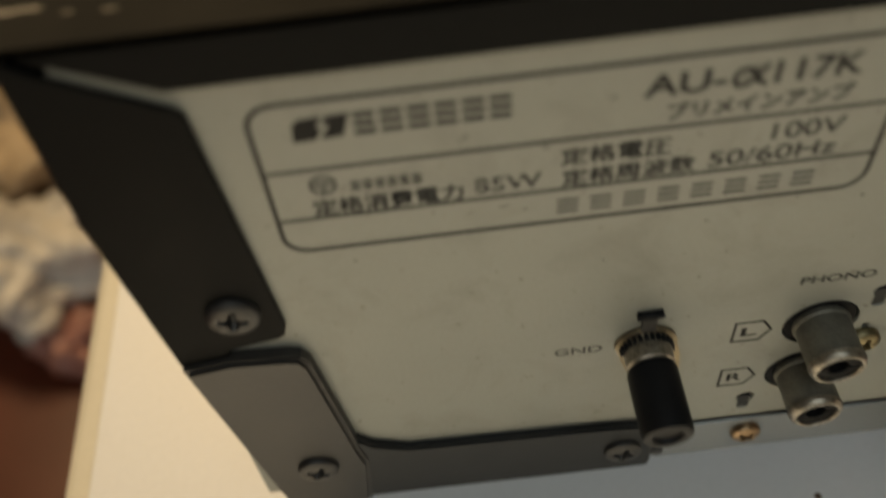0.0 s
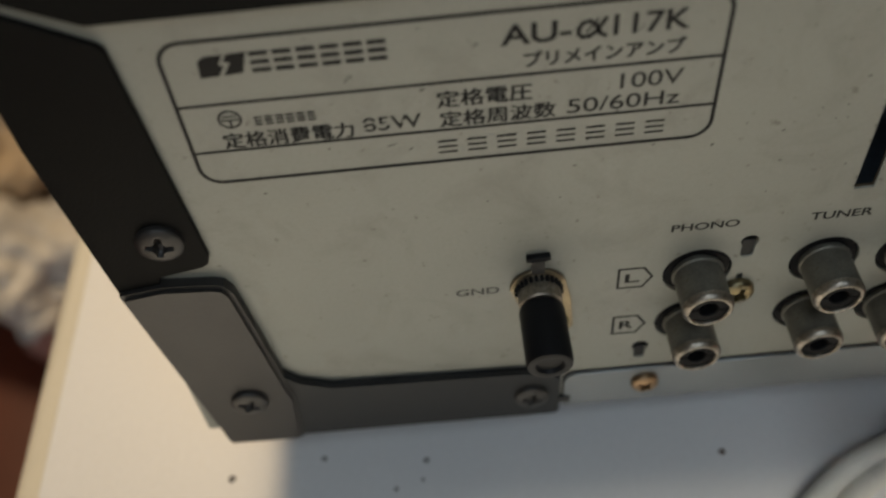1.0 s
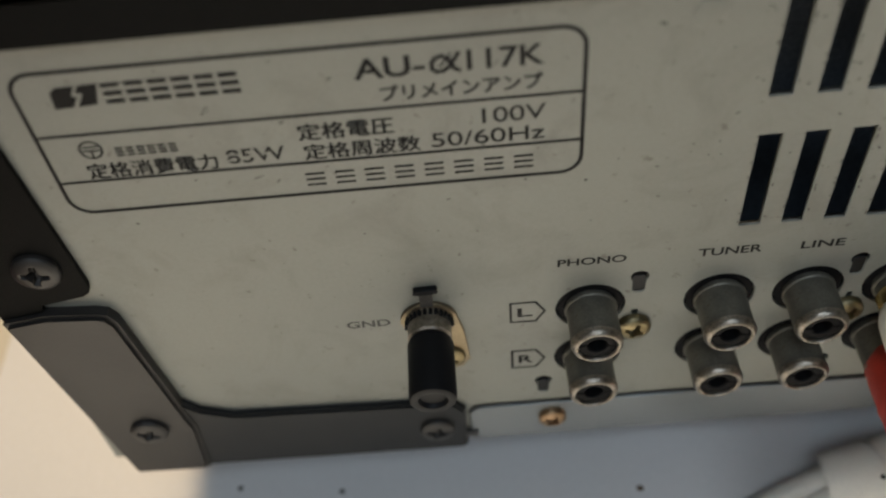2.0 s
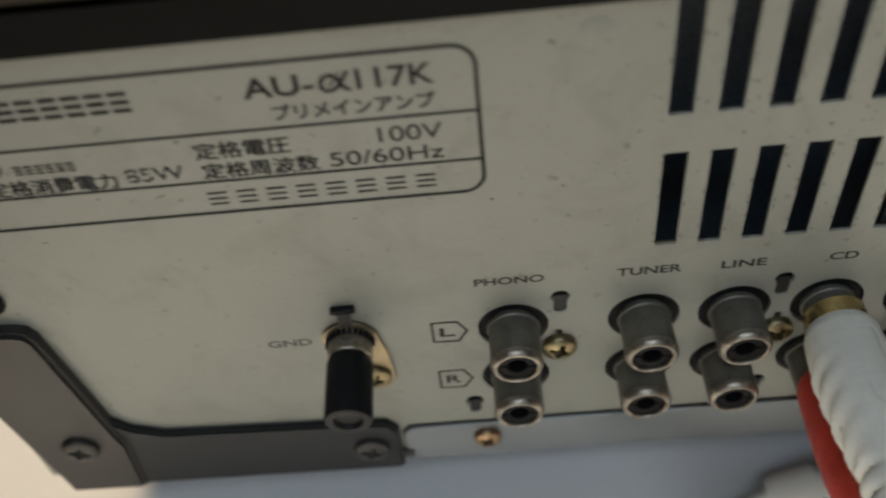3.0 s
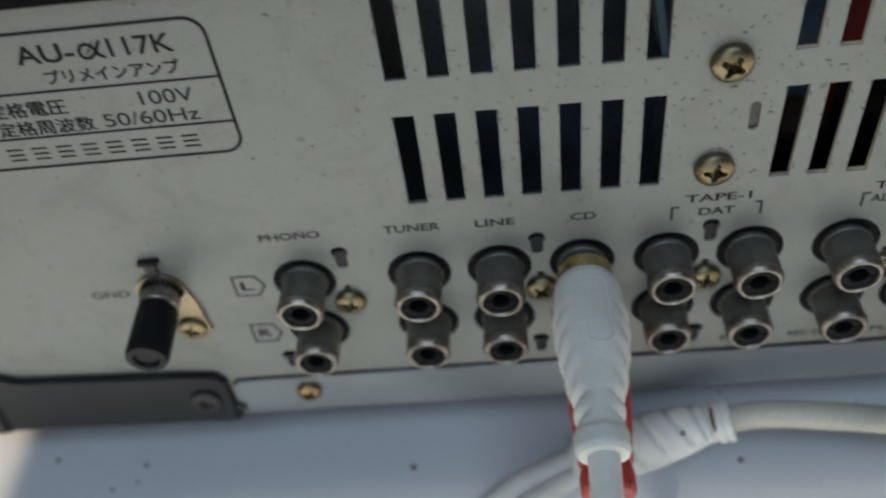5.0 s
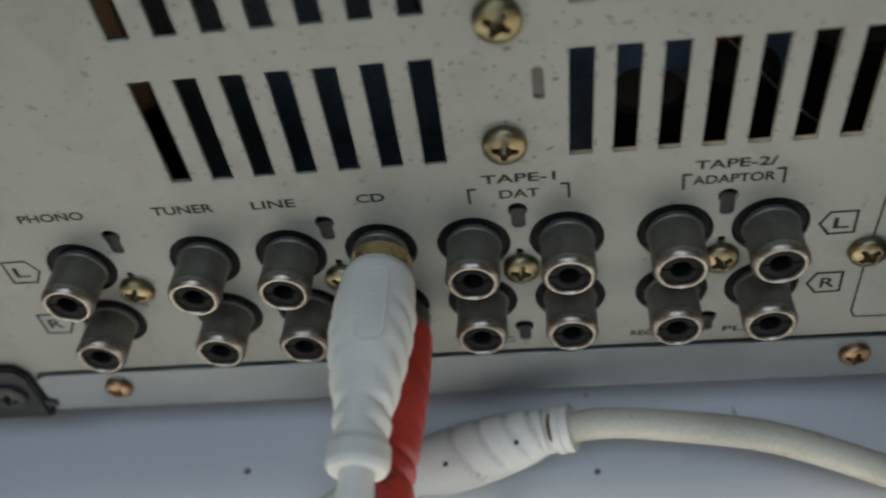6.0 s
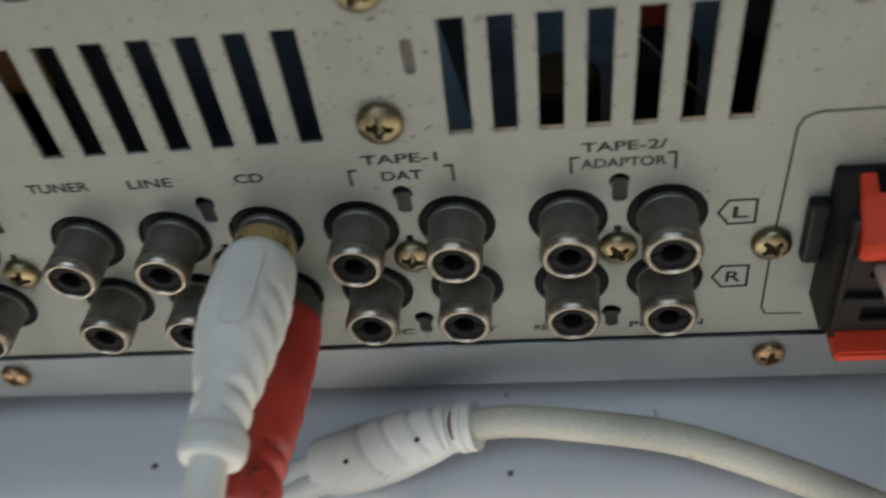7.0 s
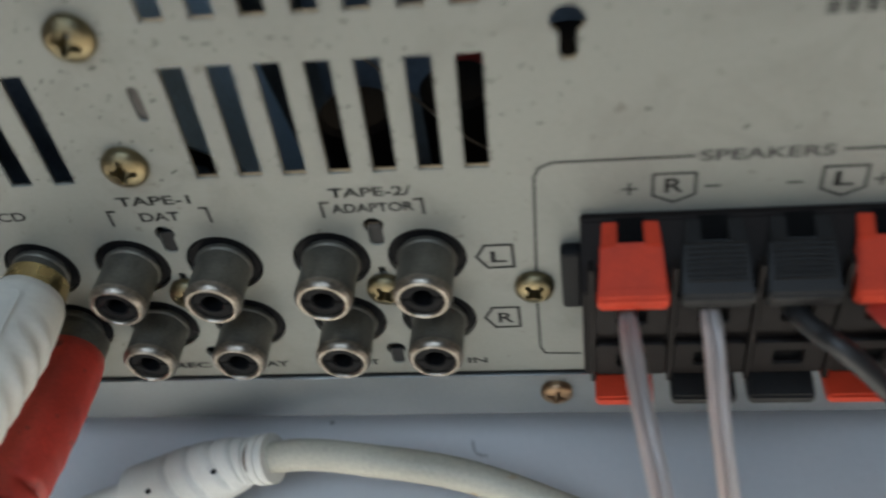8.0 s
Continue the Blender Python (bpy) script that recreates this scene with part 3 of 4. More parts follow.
part("tag_neck", plate([rect(63.7, 65.8, 62.6, 66.2)], -0.9, -0.05), M_DIMPLE, post)
screw(67.4, 48.3, -0.7, 2.8, 1.3, M_GOLD, 20, "yellow zinc-plated cross-head screw")

# ---- printing on the panel ----
X0, X1, Z0, Z1 = 17.5, 88.6, 89.6, 114.0
frame_pts = rect(X0, X1, Z0, Z1, 3.0, 6)
plate_print = printed("rating_frame", stroke(frame_pts, 0.56, True), amp)
printed("rating_line", stroke([(X0, 103.8), (X1, 103.8)], 0.44), amp)
printed("rating_line", stroke([(X0, 95.5), (X1, 95.5)], 0.44), amp)
lettering("AU-", 59.8, 68.7, 108.7, 111.9, amp, bold=0.02)
lettering("117K", 73.9, 83.5, 108.7, 111.9, amp, bold=0.016)
# the model's alpha, drawn with a double stroke
printed("alpha", stroke([(72.9, 111.5), (72.3, 110.5), (71.6, 109.5), (70.9, 108.95), (70.1, 108.9), (69.6, 109.4), (69.55, 110.2), (70.0, 111.0), (70.8, 111.3), (71.5, 110.9), (71.9, 110.2), (72.3, 109.3), (72.9, 108.9)], 0.55)
        + stroke([(71.9, 111.5), (71.3, 110.6), (70.5, 109.6)], 0.26), amp)
lettering("プリメインアンプ", 62.7, 83.2, 105.0, 107.5, amp, bold=0.010, double=0.10)
lettering("100V", 75.4, 83.7, 99.8, 102.4, amp, bold=0.004)
lettering("定格電圧", 51.1, 63.7, 99.5, 102.4, amp, bold=0.003, double=0.13)
lettering("定格周波数", 51.3, 66.9, 96.0, 98.8, amp, bold=0.003, double=0.13)
lettering("50/60Hz", 68.5, 83.6, 96.3, 98.8, amp, bold=0.004)
lettering("定格消費電力", 22.0, 39.6, 95.9, 98.7, amp, bold=0.003, double=0.13)
lettering("85W", 41.0, 48.9, 96.5, 99.0, amp, bold=0.008)
# flakes where the ink of the rating has come off
printed("bare_flake", [[(40.9, 97.9), (42.0, 98.0), (43.2, 97.85), (43.3, 98.15), (42.0, 98.3), (40.9, 98.2)], [(40.9, 97.0), (41.5, 96.95), (41.6, 97.3), (40.9, 97.35)],
                       [(43.9, 97.45), (44.6, 97.4), (44.7, 97.8), (43.8, 97.85)], [(46.3, 97.6), (46.9, 97.7), (46.8, 98.1), (46.2, 98.1)]], amp, M_PANEL, INK_Y - 0.012)
# marks without letters: emblem, maker's bars
emblem = [[(21.9, 108.3), (24.3, 108.4), (25.2, 109.9), (24.6, 110.2), (25.4, 111.7), (23.0, 111.6), (22.1, 110.9)],
          [(24.9, 108.4), (27.4, 108.6), (28.3, 111.8), (25.9, 111.7), (25.2, 110.6), (26.1, 110.4)]]
printed("emblem", emblem, amp)


def bars(x0, x1, z0, z1, count, w, parent, gap=0.25):
    """Plain bars in the size and colour of writing that is not lettered."""
    step = (x1 - x0) / count
    for i in range(count):
        quads = []
        a, b = x0 + step * i, x0 + step * (i + 1 - gap)
        for k in range(3):
            zc = z0 + (z1 - z0) * (0.12 + 0.38 * k)
            quads.append([(a, zc - w / 2), (b, zc - w / 2), (b, zc + w / 2), (a, zc + w / 2)])
        printed("printed_mark", quads, parent)


bars(28.6, 46.2, 108.4, 111.8, 6, 0.66, amp, 0.2)
bars(250.0, 258.0, 94.4, 96.0, 4, 0.35, amp, 0.3)
bars(26.9, 35.4, 99.6, 101.2, 6, 0.3, amp, 0.25)
bars(50.8, 83.5, 91.0, 93.7, 8, 0.36, amp, 0.36)
printed("print_circle", stroke(disc(23.8, 101.1, 1.45, 24), 0.28, True) + stroke([(22.9, 101.6), (24.7, 101.6)], 0.25) + stroke([(22.7, 100.95), (24.9, 100.95)], 0.25) + stroke([(23.8, 100.9), (23.8, 99.9)], 0.25), amp)

lettering("PHONO", 85.7, 96.4, 68.9, 70.6, amp)
lettering("TUNER", 107.5, 117.3, 68.6, 70.4, amp)
lettering("LINE", 123.3, 130.1, 68.5, 70.2, amp)
lettering("CD", 139.5, 143.8, 68.4, 70.1, amp)
lettering("TAPE-1", 158.5, 169.3, 70.4, 72.1, amp)
lettering("DAT", 160.9, 166.8, 67.3, 69.0, amp)
lettering("TAPE-2/", 189.0, 200.4, 70.3, 72.0, amp)
lettering("ADAPTOR", 188.8, 200.4, 67.4, 69.1, amp)
for xa, xb in ((156.4, 171.1), (187.5, 201.6)):
    for x, s in ((xa, 1), (xb, -1)):
        printed("print_bracket", stroke([(x, 66.8), (x, 69.5), (x + 1.0 * s, 69.5)], 0.4), amp)
lettering("REC OUT", 180.3, 189.5, 33.0, 34.4, amp)
lettering("PLAY IN", 195.6, 207.2, 33.0, 34.4, amp)
lettering("REC", 154.5, 160.5, 33.0, 34.4, amp)
lettering("PLAY", 167.6, 174.2, 33.0, 34.4, amp)
lettering("GND", 51.2, 58.4, 57.4, 59.2, amp, M_FADED)
for letter, z in (("L", 58.0), ("R", 44.5)):
    printed("print_arrow", stroke([(78.2, z + 2.5), (78.2, z - 2.5), (82.3, z - 2.6), (83.8, z), (82.3, z + 2.5)], 0.4, True), amp)
    lettering(letter, 79.3, 81.8, z - 1.2, z + 1.1, amp)
    zz = z - 0.3
    printed("print_arrow", stroke([(213.1, zz + 2.3), (213.1, zz - 2.2), (209.4, zz - 2.3), (207.9, zz), (209.2, zz + 2.3)], 0.42, True), amp)
    lettering(letter, 209.9, 212.2, zz - 1.2, zz + 1.1, amp)
printed("speaker_frame", stroke([(237.2, 74.8), (219.4, 74.8), (217.6, 74.0), (216.9, 72.4), (216.2, 54.2)], 0.32) + stroke([(216.0, 48.4), (215.9, 36.8), (216.6, 35.2), (222, 35.0)], 0.32) + stroke([(255.3, 74.8), (330, 74.8)], 0.32), amp)
lettering("SPEAKERS", 238.0, 254.2, 73.9, 75.7, amp, M_FADED)
for letter, x in (("R", 232.2), ("L", 253.3)):
    printed("print_shield", stroke([(x, 72.0), (x, 68.3), (x + 2.7, 67.0), (x + 5.4, 68.3), (x + 5.4, 72.0)], 0.34, True), amp)
    lettering(letter, x + 1.5, x + 3.9, 68.7, 71.2, amp)
for x, plus in ((229.2, True), (239.8, False), (250.0, False), (260.6, True)):
    printed("print_sign", stroke([(x - 0.9, 69.6), (x + 0.9, 69.6)], 0.3) + (stroke([(x, 68.7), (x, 70.5)], 0.3) if plus else []), amp)

# ---- loudspeaker terminal block ----
def prism(section, x0, x1, bevel=0.0):
    """A bar along x with the given section of (y, z)."""
    bm = bmesh.new()
    a = [bm.verts.new((x0, y, z)) for y, z in section]
    b = [bm.verts.new((x1, y, z)) for y, z in section]
    n = len(section)
    for i in range(n):
        bm.faces.new((a[i], a[(i + 1) % n], b[(i + 1) % n], b[i]))
    bm.faces.new(a), bm.faces.new(b)
    bmesh.ops.recalc_face_normals(bm, faces=bm.faces)
    if bevel:
        bmesh.ops.bevel(bm, geom=list(bm.edges), offset=bevel, segments=2, affect="EDGES")
    return bm


block = part("terminal_block", prism([(0, 65.6), (-1.4, 65.4), (-7.8, 58.0), (-7.8, 40.0), (-7.2, 39.5), (0, 39.5)], 222.6, 266.6, 0.3), M_DARKGREY, amp, "black spring-clip loudspeaker terminal block")
part("ear", boxed(219.8, 222.8, -2.4, 0, 48.6, 60.2, bevel=0.6), M_BLACK, block)


def tapered(bm, xc):
    """Draws a lever in towards the panel, about the middle xc."""
    for v in bm.verts:
        v.co.x = xc + (v.co.x - xc) * (0.84 + 0.17 * min(1.0, max(0.0, (-v.co.y - 1.8) / 8.5)))
    return bm


RIB = mesh_of(boxed(-3.75, 3.75, -0.17, 0.17, -0.2, 0.2, bevel=0.07), M_LEVER, "rib", False)
for i in range(4):
    x = 224.7 + 10.8 * i
    red = i in (0, 3)
    mat = M_RED if red else M_LEVER
    words = "orange-red plastic lever" if red else "ribbed black plastic lever"
    # upper lever, standing out over its wire hole
    lev = part("lever", tapered(prism([(-4.5, 64.5), (-9.9, 61.0), (-10.7, 60.4), (-10.9, 58.9), (-10.2, 57.4), (-8.2, 57.2), (-4.5, 61.2)], x, x + 9.0, 0.35), x + 4.5), mat, block, words, smooth=True)
    part("lever_lip", tapered(prism([(-9.6, 61.25), (-10.3, 60.9), (-11.0, 60.2), (-11.15, 58.8), (-10.4, 57.3), (-8.6, 57.1)], x - 0.1, x + 9.1, 0.4), x + 4.5), mat, lev, smooth=True)
    for xa in (x + 0.1, x + 6.5):
        part("lever_arm", tapered(prism([(-1.8, 65.5), (-5.2, 64.3), (-5.2, 62.2), (-1.8, 64.2)], xa, xa + 2.4, 0.15), x + 4.5), mat, lev)
    # black filler that paints the shade between the lever arms
    part("gap_shade", prism([(-1.3, 65.56), (-4.4, 63.1), (-4.4, 61.6), (-1.3, 64.6)], x + 2.6, x + 6.4), M_SHADEBLACK, lev)
    if not red:
        for k in range(8):
            placed("rib", RIB, Matrix.Translation((x + 4.5, -5.1 - 0.58 * k, 64.13 - 0.376 * k)), lev)
    # framed wire holes
    for z0, z1 in ((50.8, 57.4), (41.4, 48.0)):
        part("hole_frame", plate([rect(x - 0.3, x + 9.3, z0, z1, 0.5, 3), rect(x + 2.4, x + 6.6, z0 + 1.8, z1 - 1.6, 0.4, 3)], -9.0, -7.5), M_DARKGREY, block)
        # black plate in place of the shaded depth of the hole
        part("hole_shade", boxed(x + 2.4, x + 6.6, -7.9, -7.5, z0 + 1.8, z1 - 1.6), M_SHADEBLACK, block)
    part("divider", boxed(x - 1.2, x - 0.5, -9.3, -7.4, 40.2, 64), M_DARKGREY, block)
    part("lower_lever", prism([(-5, 40.2), (-9.2, 40.4), (-12.0, 39.6), (-12.2, 38.2), (-11.2, 37.4), (-5, 37.2)], x - 0.6, x + 7.6 if red else x + 8.4, 0.35), mat, block, words, smooth=True)

# ---- what shows through the slots ----
part("transformer", boxed(44, 97.5, 34, 85, 62, 112, bevel=3), M_TAN, amp, "tan paper-wrapped transformer")
# heat sink standing square to the panel, bare on one side, with a dark sheet on the other
def upright(section, x0, x1, lean):
    bm = prism(section, x0, x1)
    for v in bm.verts:
        # leaned so that light from above reaches the bare face
        v.co.x += lean * (v.co.y - 15) - 0.15 * (v.co.z - 62)
    return bm


part("heat_sink", upright([(14, 122), (50, 122), (50, 32), (36, 32), (30, 52), (14, 72)], 160.2, 161.4, 0.09), M_ALUSKY, amp, "aluminium heat sink with reflected sky blue painted in")
# black sheet added to keep this side of the heat sink dark
part("shade_sheet", upright([(2.5, 122.4), (50.4, 122.4), (50.4, 31), (35, 31), (29, 51), (13.6, 68), (2.5, 70)], 159.7, 160.15, 0.09), M_BLACK, amp)
# backing plates added behind the slots to set the tone of their dark
part("slot_backing", boxed(100, 158, 30, 31, 30, 122), M_SLOTBACK, amp, "navy backing added to tone the dark behind the slots")
part("slot_backing", boxed(167, 330, 78, 79, 30, 122), M_SLOTBACK, amp, "navy backing added to tone the dark behind the slots")
part("circuit_board", boxed(100, 330, 20, 200, 28, 29.6), M_PCB, amp, "dark green circuit board")
for x, y, r, h, m_, nm in ((186, 34, 7, 30, M_SHADEBLACK, "capacitor"), (203, 40, 7, 30, M_SHADEBLACK, "capacitor"), (222, 40, 8, 36, M_SHADEBLACK, "capacitor")):
    part(nm, lathe([(0, 0), (0, r), (h - 1, r), (h, r - 1), (h, 0)], 24, Matrix.Translation((x, y, 29.6)) @ Matrix.Rotation(radians(-90), 4, "X")), m_, amp)
part("holder", boxed(199, 209, 52, 62, 29.6, 42, bevel=0.6), M_BLACK, amp)
part("capacitor", lathe([(0, 0), (0, 3.2), (30, 3.2), (31, 2.4), (31, 0)], 24, Matrix.Translation((203.6, 57, 42)) @ Matrix.Rotation(radians(-90), 4, "X")), M_DULLRED, amp)
part("inner_wire", sweep(smooth_path([(188, 12, 91), (196, 14, 81), (206, 14, 69), (214, 16, 61)]), 0.22, 8), M_DIMPLE, amp)


# ---- plugs and leads ----
def plug(name, label, mat, x, z, drop, collar, flute, prof):
    """A moulded phono plug that sits on a socket and points away from the panel."""
    ob = thing(name, label, "audio plug")
    axis = lambda d: Vector((x - 0.6 * d / 35, -d, z - drop * max(0, d - 20) / 18))
    ds = [5.2, 5.5] + [6 + 0.4 * k for k in range(80)] + [37.9, 38.2, 38.4]
    rs = np.interp(ds, [p[0] for p in prof], [p[1] for p in prof]).tolist()
    bm = sweep([axis(d) for d in ds], rs, 32)
    # moulded diagonal flutes on the flanks, and two cuts at each side behind the end collar
    for v in bm.verts:
        d = -v.co.y
        c = axis(d)
        a = math.atan2(v.co.z - c.z, v.co.x - c.x)
        side_ = abs(math.cos(a))
        k = 0.0
        if 11 < d < 28.5:
            k += flute * side_ ** 3 * math.sin(2 * math.pi * (d / 4.2 + 0.8 * math.sin(a))) * min(1, (d - 11) / 3)
        for g in (30.0, 33.0):
            k -= 1.6 * max(0.0, side_ - 0.3) * math.exp(-((d - g + 0.6 * math.sin(a)) / 0.55) ** 2)
        if k:
            v.co += (v.co - c).normalized() * k
    part("body", bm, mat, ob, smooth=True)
    part("collar", lathe([(2.6, 4.15), (2.6, 4.75), (5.6, 4.75), (5.6, 4.3)], 36, Matrix.Translation((x, 0, z))), collar, ob, "gold-plated collar", smooth=True)
    if mat is M_WHITEPVC:
        part("moulded_plate", plate([rect(x - 1.2, x + 2.8, 9, 22.5, 1.4, 5), rect(x - 0.9, x + 2.5, 9.3, 22.2, 1.15, 5)], 0, 0.012), mat, ob).matrix_basis = MM @ Matrix.Translation((0, 0, z + 5.82)) @ Matrix.Rotation(radians(90), 4, "X") @ MM.inverted()
    return ob, axis


WAISTED = [(5.2, 4.5), (5.5, 5.0), (7.0, 5.65), (10, 5.95), (14, 6.1), (18, 6.0), (22, 5.5), (26, 4.8), (29, 4.25), (34.2, 3.95), (34.8, 4.3), (37.4, 4.35), (38.2, 3.9), (38.4, 2.6)]
STRAIGHT = [(5.2, 4.4), (5.5, 4.9), (7.0, 5.35), (10, 5.5), (18, 5.5), (24, 5.2), (29, 4.7), (34.2, 4.4), (34.8, 4.55), (37.4, 4.5), (38.2, 4.0), (38.4, 2.6)]
white, wa = plug("phono_plug", "white moulded phono plug with a gold collar in the upper socket", M_WHITEPVC, 141.6, 58.0, 2.4, M_BRASS, 0.34, WAISTED)
red, ra_ = plug("phono_plug", "scuffed red moulded phono plug in the lower socket", M_REDPVC, 142.6, 44.3, 1.0, M_NICKEL, 0.10, STRAIGHT)
part("lead", sweep(smooth_path([wa(37), wa(40), (140.4, -52, 50), (138.5, -68, 34), (134, -78, 14), (122, -72, 4), (108, -50, 2.6), (112, -26, 2.6), (124, -13.5, 3.2), (138, -8.0, 5.2), (145, -7.5, 8)]), 2.5, 16), M_WHITEPVC, white, "white lead", smooth=True)
part("lead", sweep(smooth_path([ra_(37), ra_(40), (142.5, -54, 36), (141.5, -66, 22), (136, -72, 6), (124, -62, 2.6), (116, -40, 2.6), (122, -22, 2.6), (133, -13.5, 3.4), (141, -11.0, 5.8), (146, -9.5, 8)]), 2.3, 16), M_WHITEPVC, red, "white lead", smooth=True)

joint = thing("cable_joint", "white moulded cable joint with a yellowed cable resting on the table", "cable")
jp = smooth_path([(139, -7.8, 5.0), (146, -7.9, 7.2), (155, -8.2, 12.2), (163, -8.6, 16.8), (166, -8.8, 17.9), (169.5, -8.9, 18.9)], 32)
last = len(jp) - 1
jr = []
for i in range(last + 1):
    t = i / last
    r = 4.5 + 1.55 * math.sin(math.pi * min(1.0, t * 1.35 + 0.12)) - 1.2 * max(0, t - 0.35)
    if 0.80 < t < 0.84:
        r = 3.7
    elif t >= 0.84:
        r = 4.05 if 0.91 < t < 0.935 else 4.35
    jr.append(r)
jb = sweep(jp, jr, 36)
# slanting grooves across the moulding
for n_, v in enumerate(jb.verts):
    i = n_ // 36
    t = i / last
    if 0.2 < t < 0.78:
        out_ = (v.co - jp[i]).normalized()
        face = out_.z - 0.15 * out_.y - 0.05
        if face > 0:
            cut = max(math.exp(-((t - g + 0.05 * out_.y) / 0.011) ** 2) for g in (0.30, 0.41, 0.52, 0.63, 0.73))
            v.co -= out_ * (0.95 * cut * min(1.0, face * 5))
part("body", jb, M_WHITEPVC, joint, smooth=True)
i = int(0.82 * last)
d = (jp[i + 1] - jp[i - 1]).normalized()
sx = d.cross(Vector((0, 0, 1))).normalized()
tz = sx.cross(d).normalized()
arc = [jp[i] + (sx * math.cos(radians(a)) + tz * math.sin(radians(a))) * 3.5 for a in range(20, 125, 7)]
part("grime", sweep(arc, [0.15 + 0.45 * math.sin(math.pi * k / (len(arc) - 1)) for k in range(len(arc))], 8), M_CRUMB, joint, "brown grime in the groove", smooth=True)
for c in ((159.5, -11.9, 19.4), (146.3, -12.9, 14.6)):
    part("pit", lathe([(-0.4, 0.42), (0.2, 0.4), (0.22, 0)], 10, Matrix.Translation(c) @ Matrix.Rotation(radians(-45), 4, "X")), M_SHADEBLACK, joint)
part("cable", sweep(smooth_path([(168.5, -8.8, 18.7), (175.4, -8.9, 19.9), (184.7, -10.2, 20.6), (202.6, -12.6, 19.4), (220, -17.2, 15.6), (234.5, -22.0, 12), (258, -30, 6.4), (300, -46, 3.2), (360, -90, 3.0)]), 2.7, 20), M_OLDPVC, joint, "yellowed cable", smooth=True)

# loudspeaker wires
for (x, pts) in ((229.3, [(228.6, -6, 54.0), (228.6, -10, 54.6), (228.9, -16, 55.0), (229.8, -25, 53.5), (231.6, -34, 47.5), (234.5, -46, 30), (238, -58, 10), (242, -70, 3), (250, -120, 2.4)]),
                 (240.2, [(239.4, -6, 54.2), (239.4, -9.5, 55.2), (239.6, -14, 53.2), (240.2, -21.4, 45.2), (241.8, -29, 33), (244, -38, 16), (247, -50, 3), (256, -110, 2.4)])):
    wire = thing("speaker_wire", "clear twin loudspeaker wire with copper and tinned strands", "wire", group="loudspeaker wires")
    p = smooth_path(pts, 8)
    for side, metal, words in ((-0.66, M_COPPERWIRE, "twisted copper strands"), (0.66, M_TINNED, "twisted tinned strands")):
        core = [v + Vector((side * min(1.0, 0.25 + i / 14), 0, 0)) for i, v in enumerate(p)]
        part("sheath", sweep(core[4:], 0.76, 14), M_CLEAR, wire, "clear vinyl sheath", smooth=True)
        strands = bmesh.new()
        for k in range(4):
            sweep([v + Vector((0.28 * math.cos(k * 1.57 + i * 0.5), 0, 0.28 * math.sin(k * 1.57 + i * 0.5))) for i, v in enumerate(core)], 0.24, 6, bm=strands)
        part("strands", strands, metal, wire, words, smooth=True)
wire = thing("speaker_wire", "black-sheathed loudspeaker wire in the terminal block", "wire", group="loudspeaker wires")
part("sheath", sweep(smooth_path([(249.6, -6, 54.5), (250.4, -10, 55.4), (252.6, -13, 55.0), (255.4, -15.5, 54.4), (261.4, -18.5, 49.2), (269.5, -23, 41), (282, -28, 20), (296, -40, 3), (330, -110, 2.2)]), 1.5, 14), M_BLACKPVC, wire, smooth=True)
wire = thing("speaker_wire", "red-sheathed loudspeaker wire in the terminal block", "wire", group="loudspeaker wires")
part("sheath", sweep(smooth_path([(260.4, -6, 54.5), (261.2, -10, 55.2), (265, -15, 54.0), (270, -24, 45), (278, -36, 32), (290, -52, 14), (302, -66, 3), (330, -120, 2.2)]), 1.5, 14), M_REDPVC, wire, smooth=True)

part("rivet", lathe([(0, 2.1), (0.12, 2.0), (0.2, 1.4), (0.22, 0)], 24, Matrix.Translation((103.2, 0, 114.0))), M_PANEL, amp, "painted-over rivet", smooth=True)

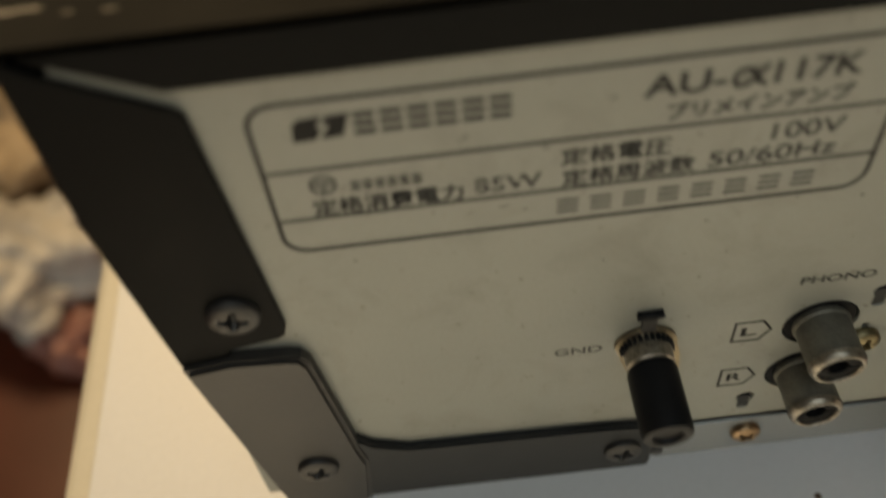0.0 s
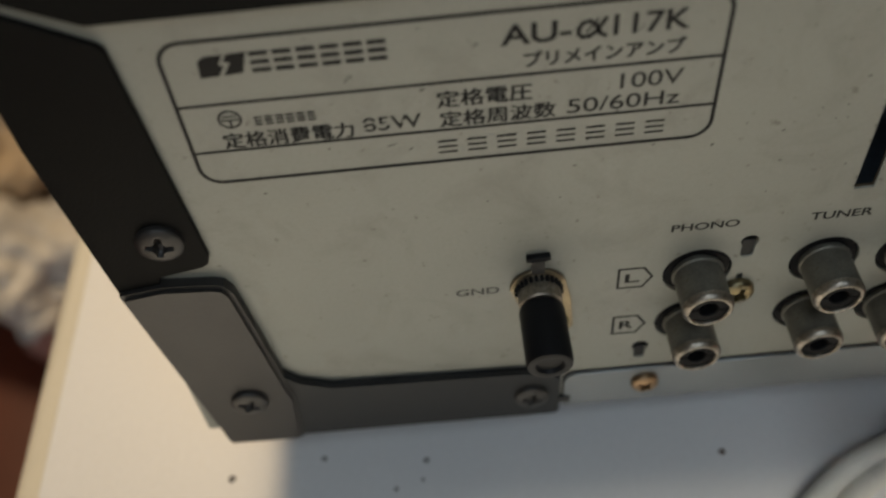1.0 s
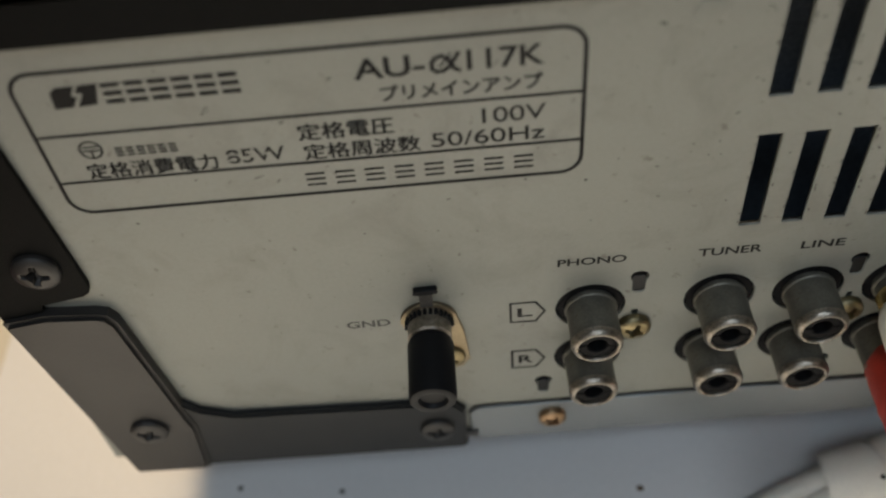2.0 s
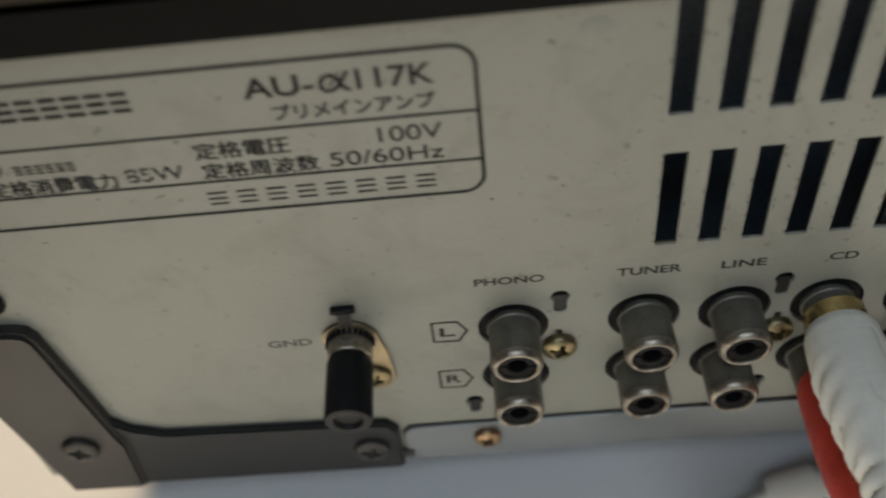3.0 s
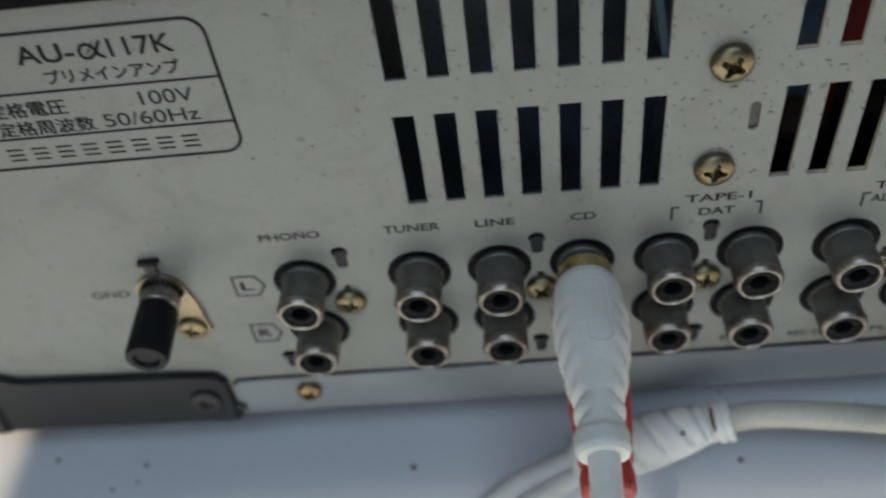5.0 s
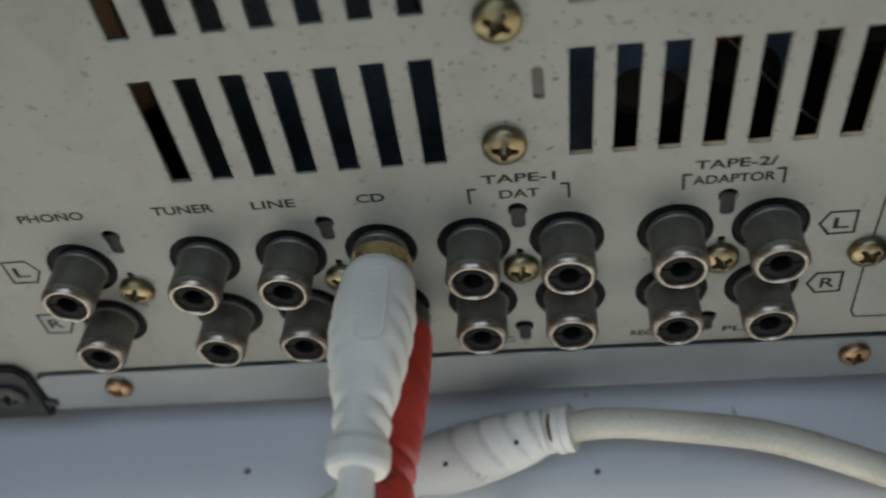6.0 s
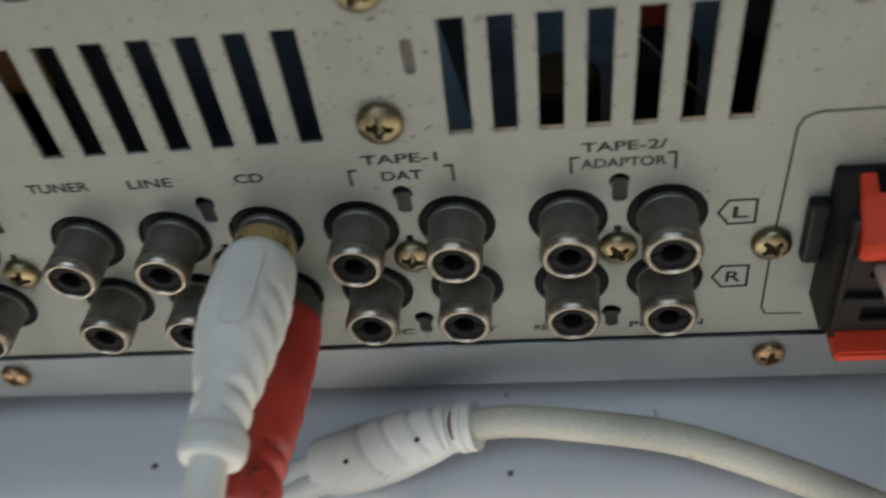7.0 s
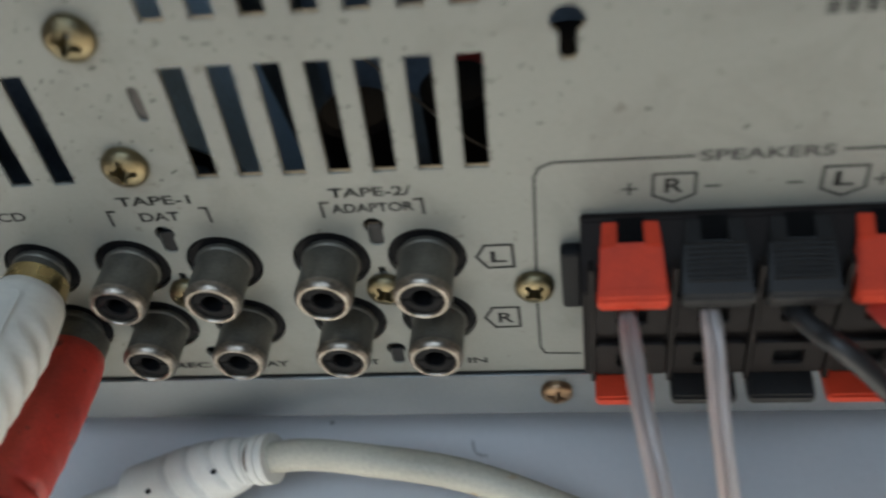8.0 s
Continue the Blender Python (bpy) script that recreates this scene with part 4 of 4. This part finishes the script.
# ---- specks on the table ----
PIT, CRUMB = "dark pit in the white table top", "brown crumb lying on the white table"
for x, y, r, mat, words in ((-0.5, 0.0, 1.0, M_SPECK, PIT), (19.4, 2.8, 0.8, M_SPECK, PIT), (41.4, 0.2, 0.8, M_SPECK, PIT), (40.4, -4.2, 0.5, M_SPECK, PIT), (34.7, -5.8, 0.6, M_SPECK, PIT),
                            (103.4, -4.2, 0.9, M_CRUMB, CRUMB), (173.7, -6.9, 0.9, M_SPECK, PIT), (150.4, -13.4, 0.6, M_SPECK, PIT), (172.6, 10.8, 0.5, M_SPECK, PIT)):
    bm = bmesh.new()
    n = 9
    h = 0.5 if mat is M_CRUMB else 0.12
    r *= 0.8
    mid = bm.verts.new((x, y, h))
    ring = [bm.verts.new((x + r * random.uniform(0.75, 1.2) * math.cos(2 * math.pi * i / n), y + r * random.uniform(0.75, 1.2) * math.sin(2 * math.pi * i / n), 0.02)) for i in range(n)]
    for i in range(n):
        bm.faces.new((mid, ring[i], ring[(i + 1) % n]))
    tagged(part("crumb" if mat is M_CRUMB else "speck", bm, mat), words, "speck", group="specks on the table")


# a wisp of dark lint beside the cable
lint = part("lint", sweep(smooth_path([(201.0, 6.2, 0.5), (201.4, 4.2, 0.35), (202.6, 3.0, 0.3), (204.2, 2.7, 0.5)], 6), 0.13, 6), M_SPECK)
tagged(lint, "curled wisp of grey lint on the white table", "lint")


# ---- clutter on the floor beyond the table ----
def crumpled(name, label, category, x, y, z, sx, sy, sz, mat, seed):
    bm = bmesh.new()
    bmesh.ops.create_icosphere(bm, subdivisions=5, radius=1.0)
    off = Vector((seed * 3.1, seed * 1.7, seed * 0.9))
    for v in bm.verts:
        c = v.co.copy()
        k = 1 + 0.5 * noise.noise(c * 1.6 + off) + 0.34 * abs(noise.noise(c * 3.1 + off))
        v.co = Vector((x + c.x * k * sx, y + c.y * k * sy, max(-429.5, z + c.z * k * sz)))
    return tagged(part(name, bm, mat, smooth=True), label, category)


crumpled("wrapping_paper", "crumpled tan wrapping paper on the floor", "paper", -340, 530, -388, 62, 55, 42, M_BAGTAN, 1)
crumpled("plastic_bag", "crumpled white plastic bag on the floor", "bag", -285, 405, -388, 58, 56, 42, M_BAGWHITE, 2)
crumpled("cloth", "grey-purple cloth heaped on the floor", "cloth", -440, 700, -350, 125, 115, 90, M_BAGGREY, 3)
crumpled("plastic_film", "crumpled pink plastic film on the floor", "bag", -246, 342, -412, 28, 24, 20, M_BAGPINK, 4)
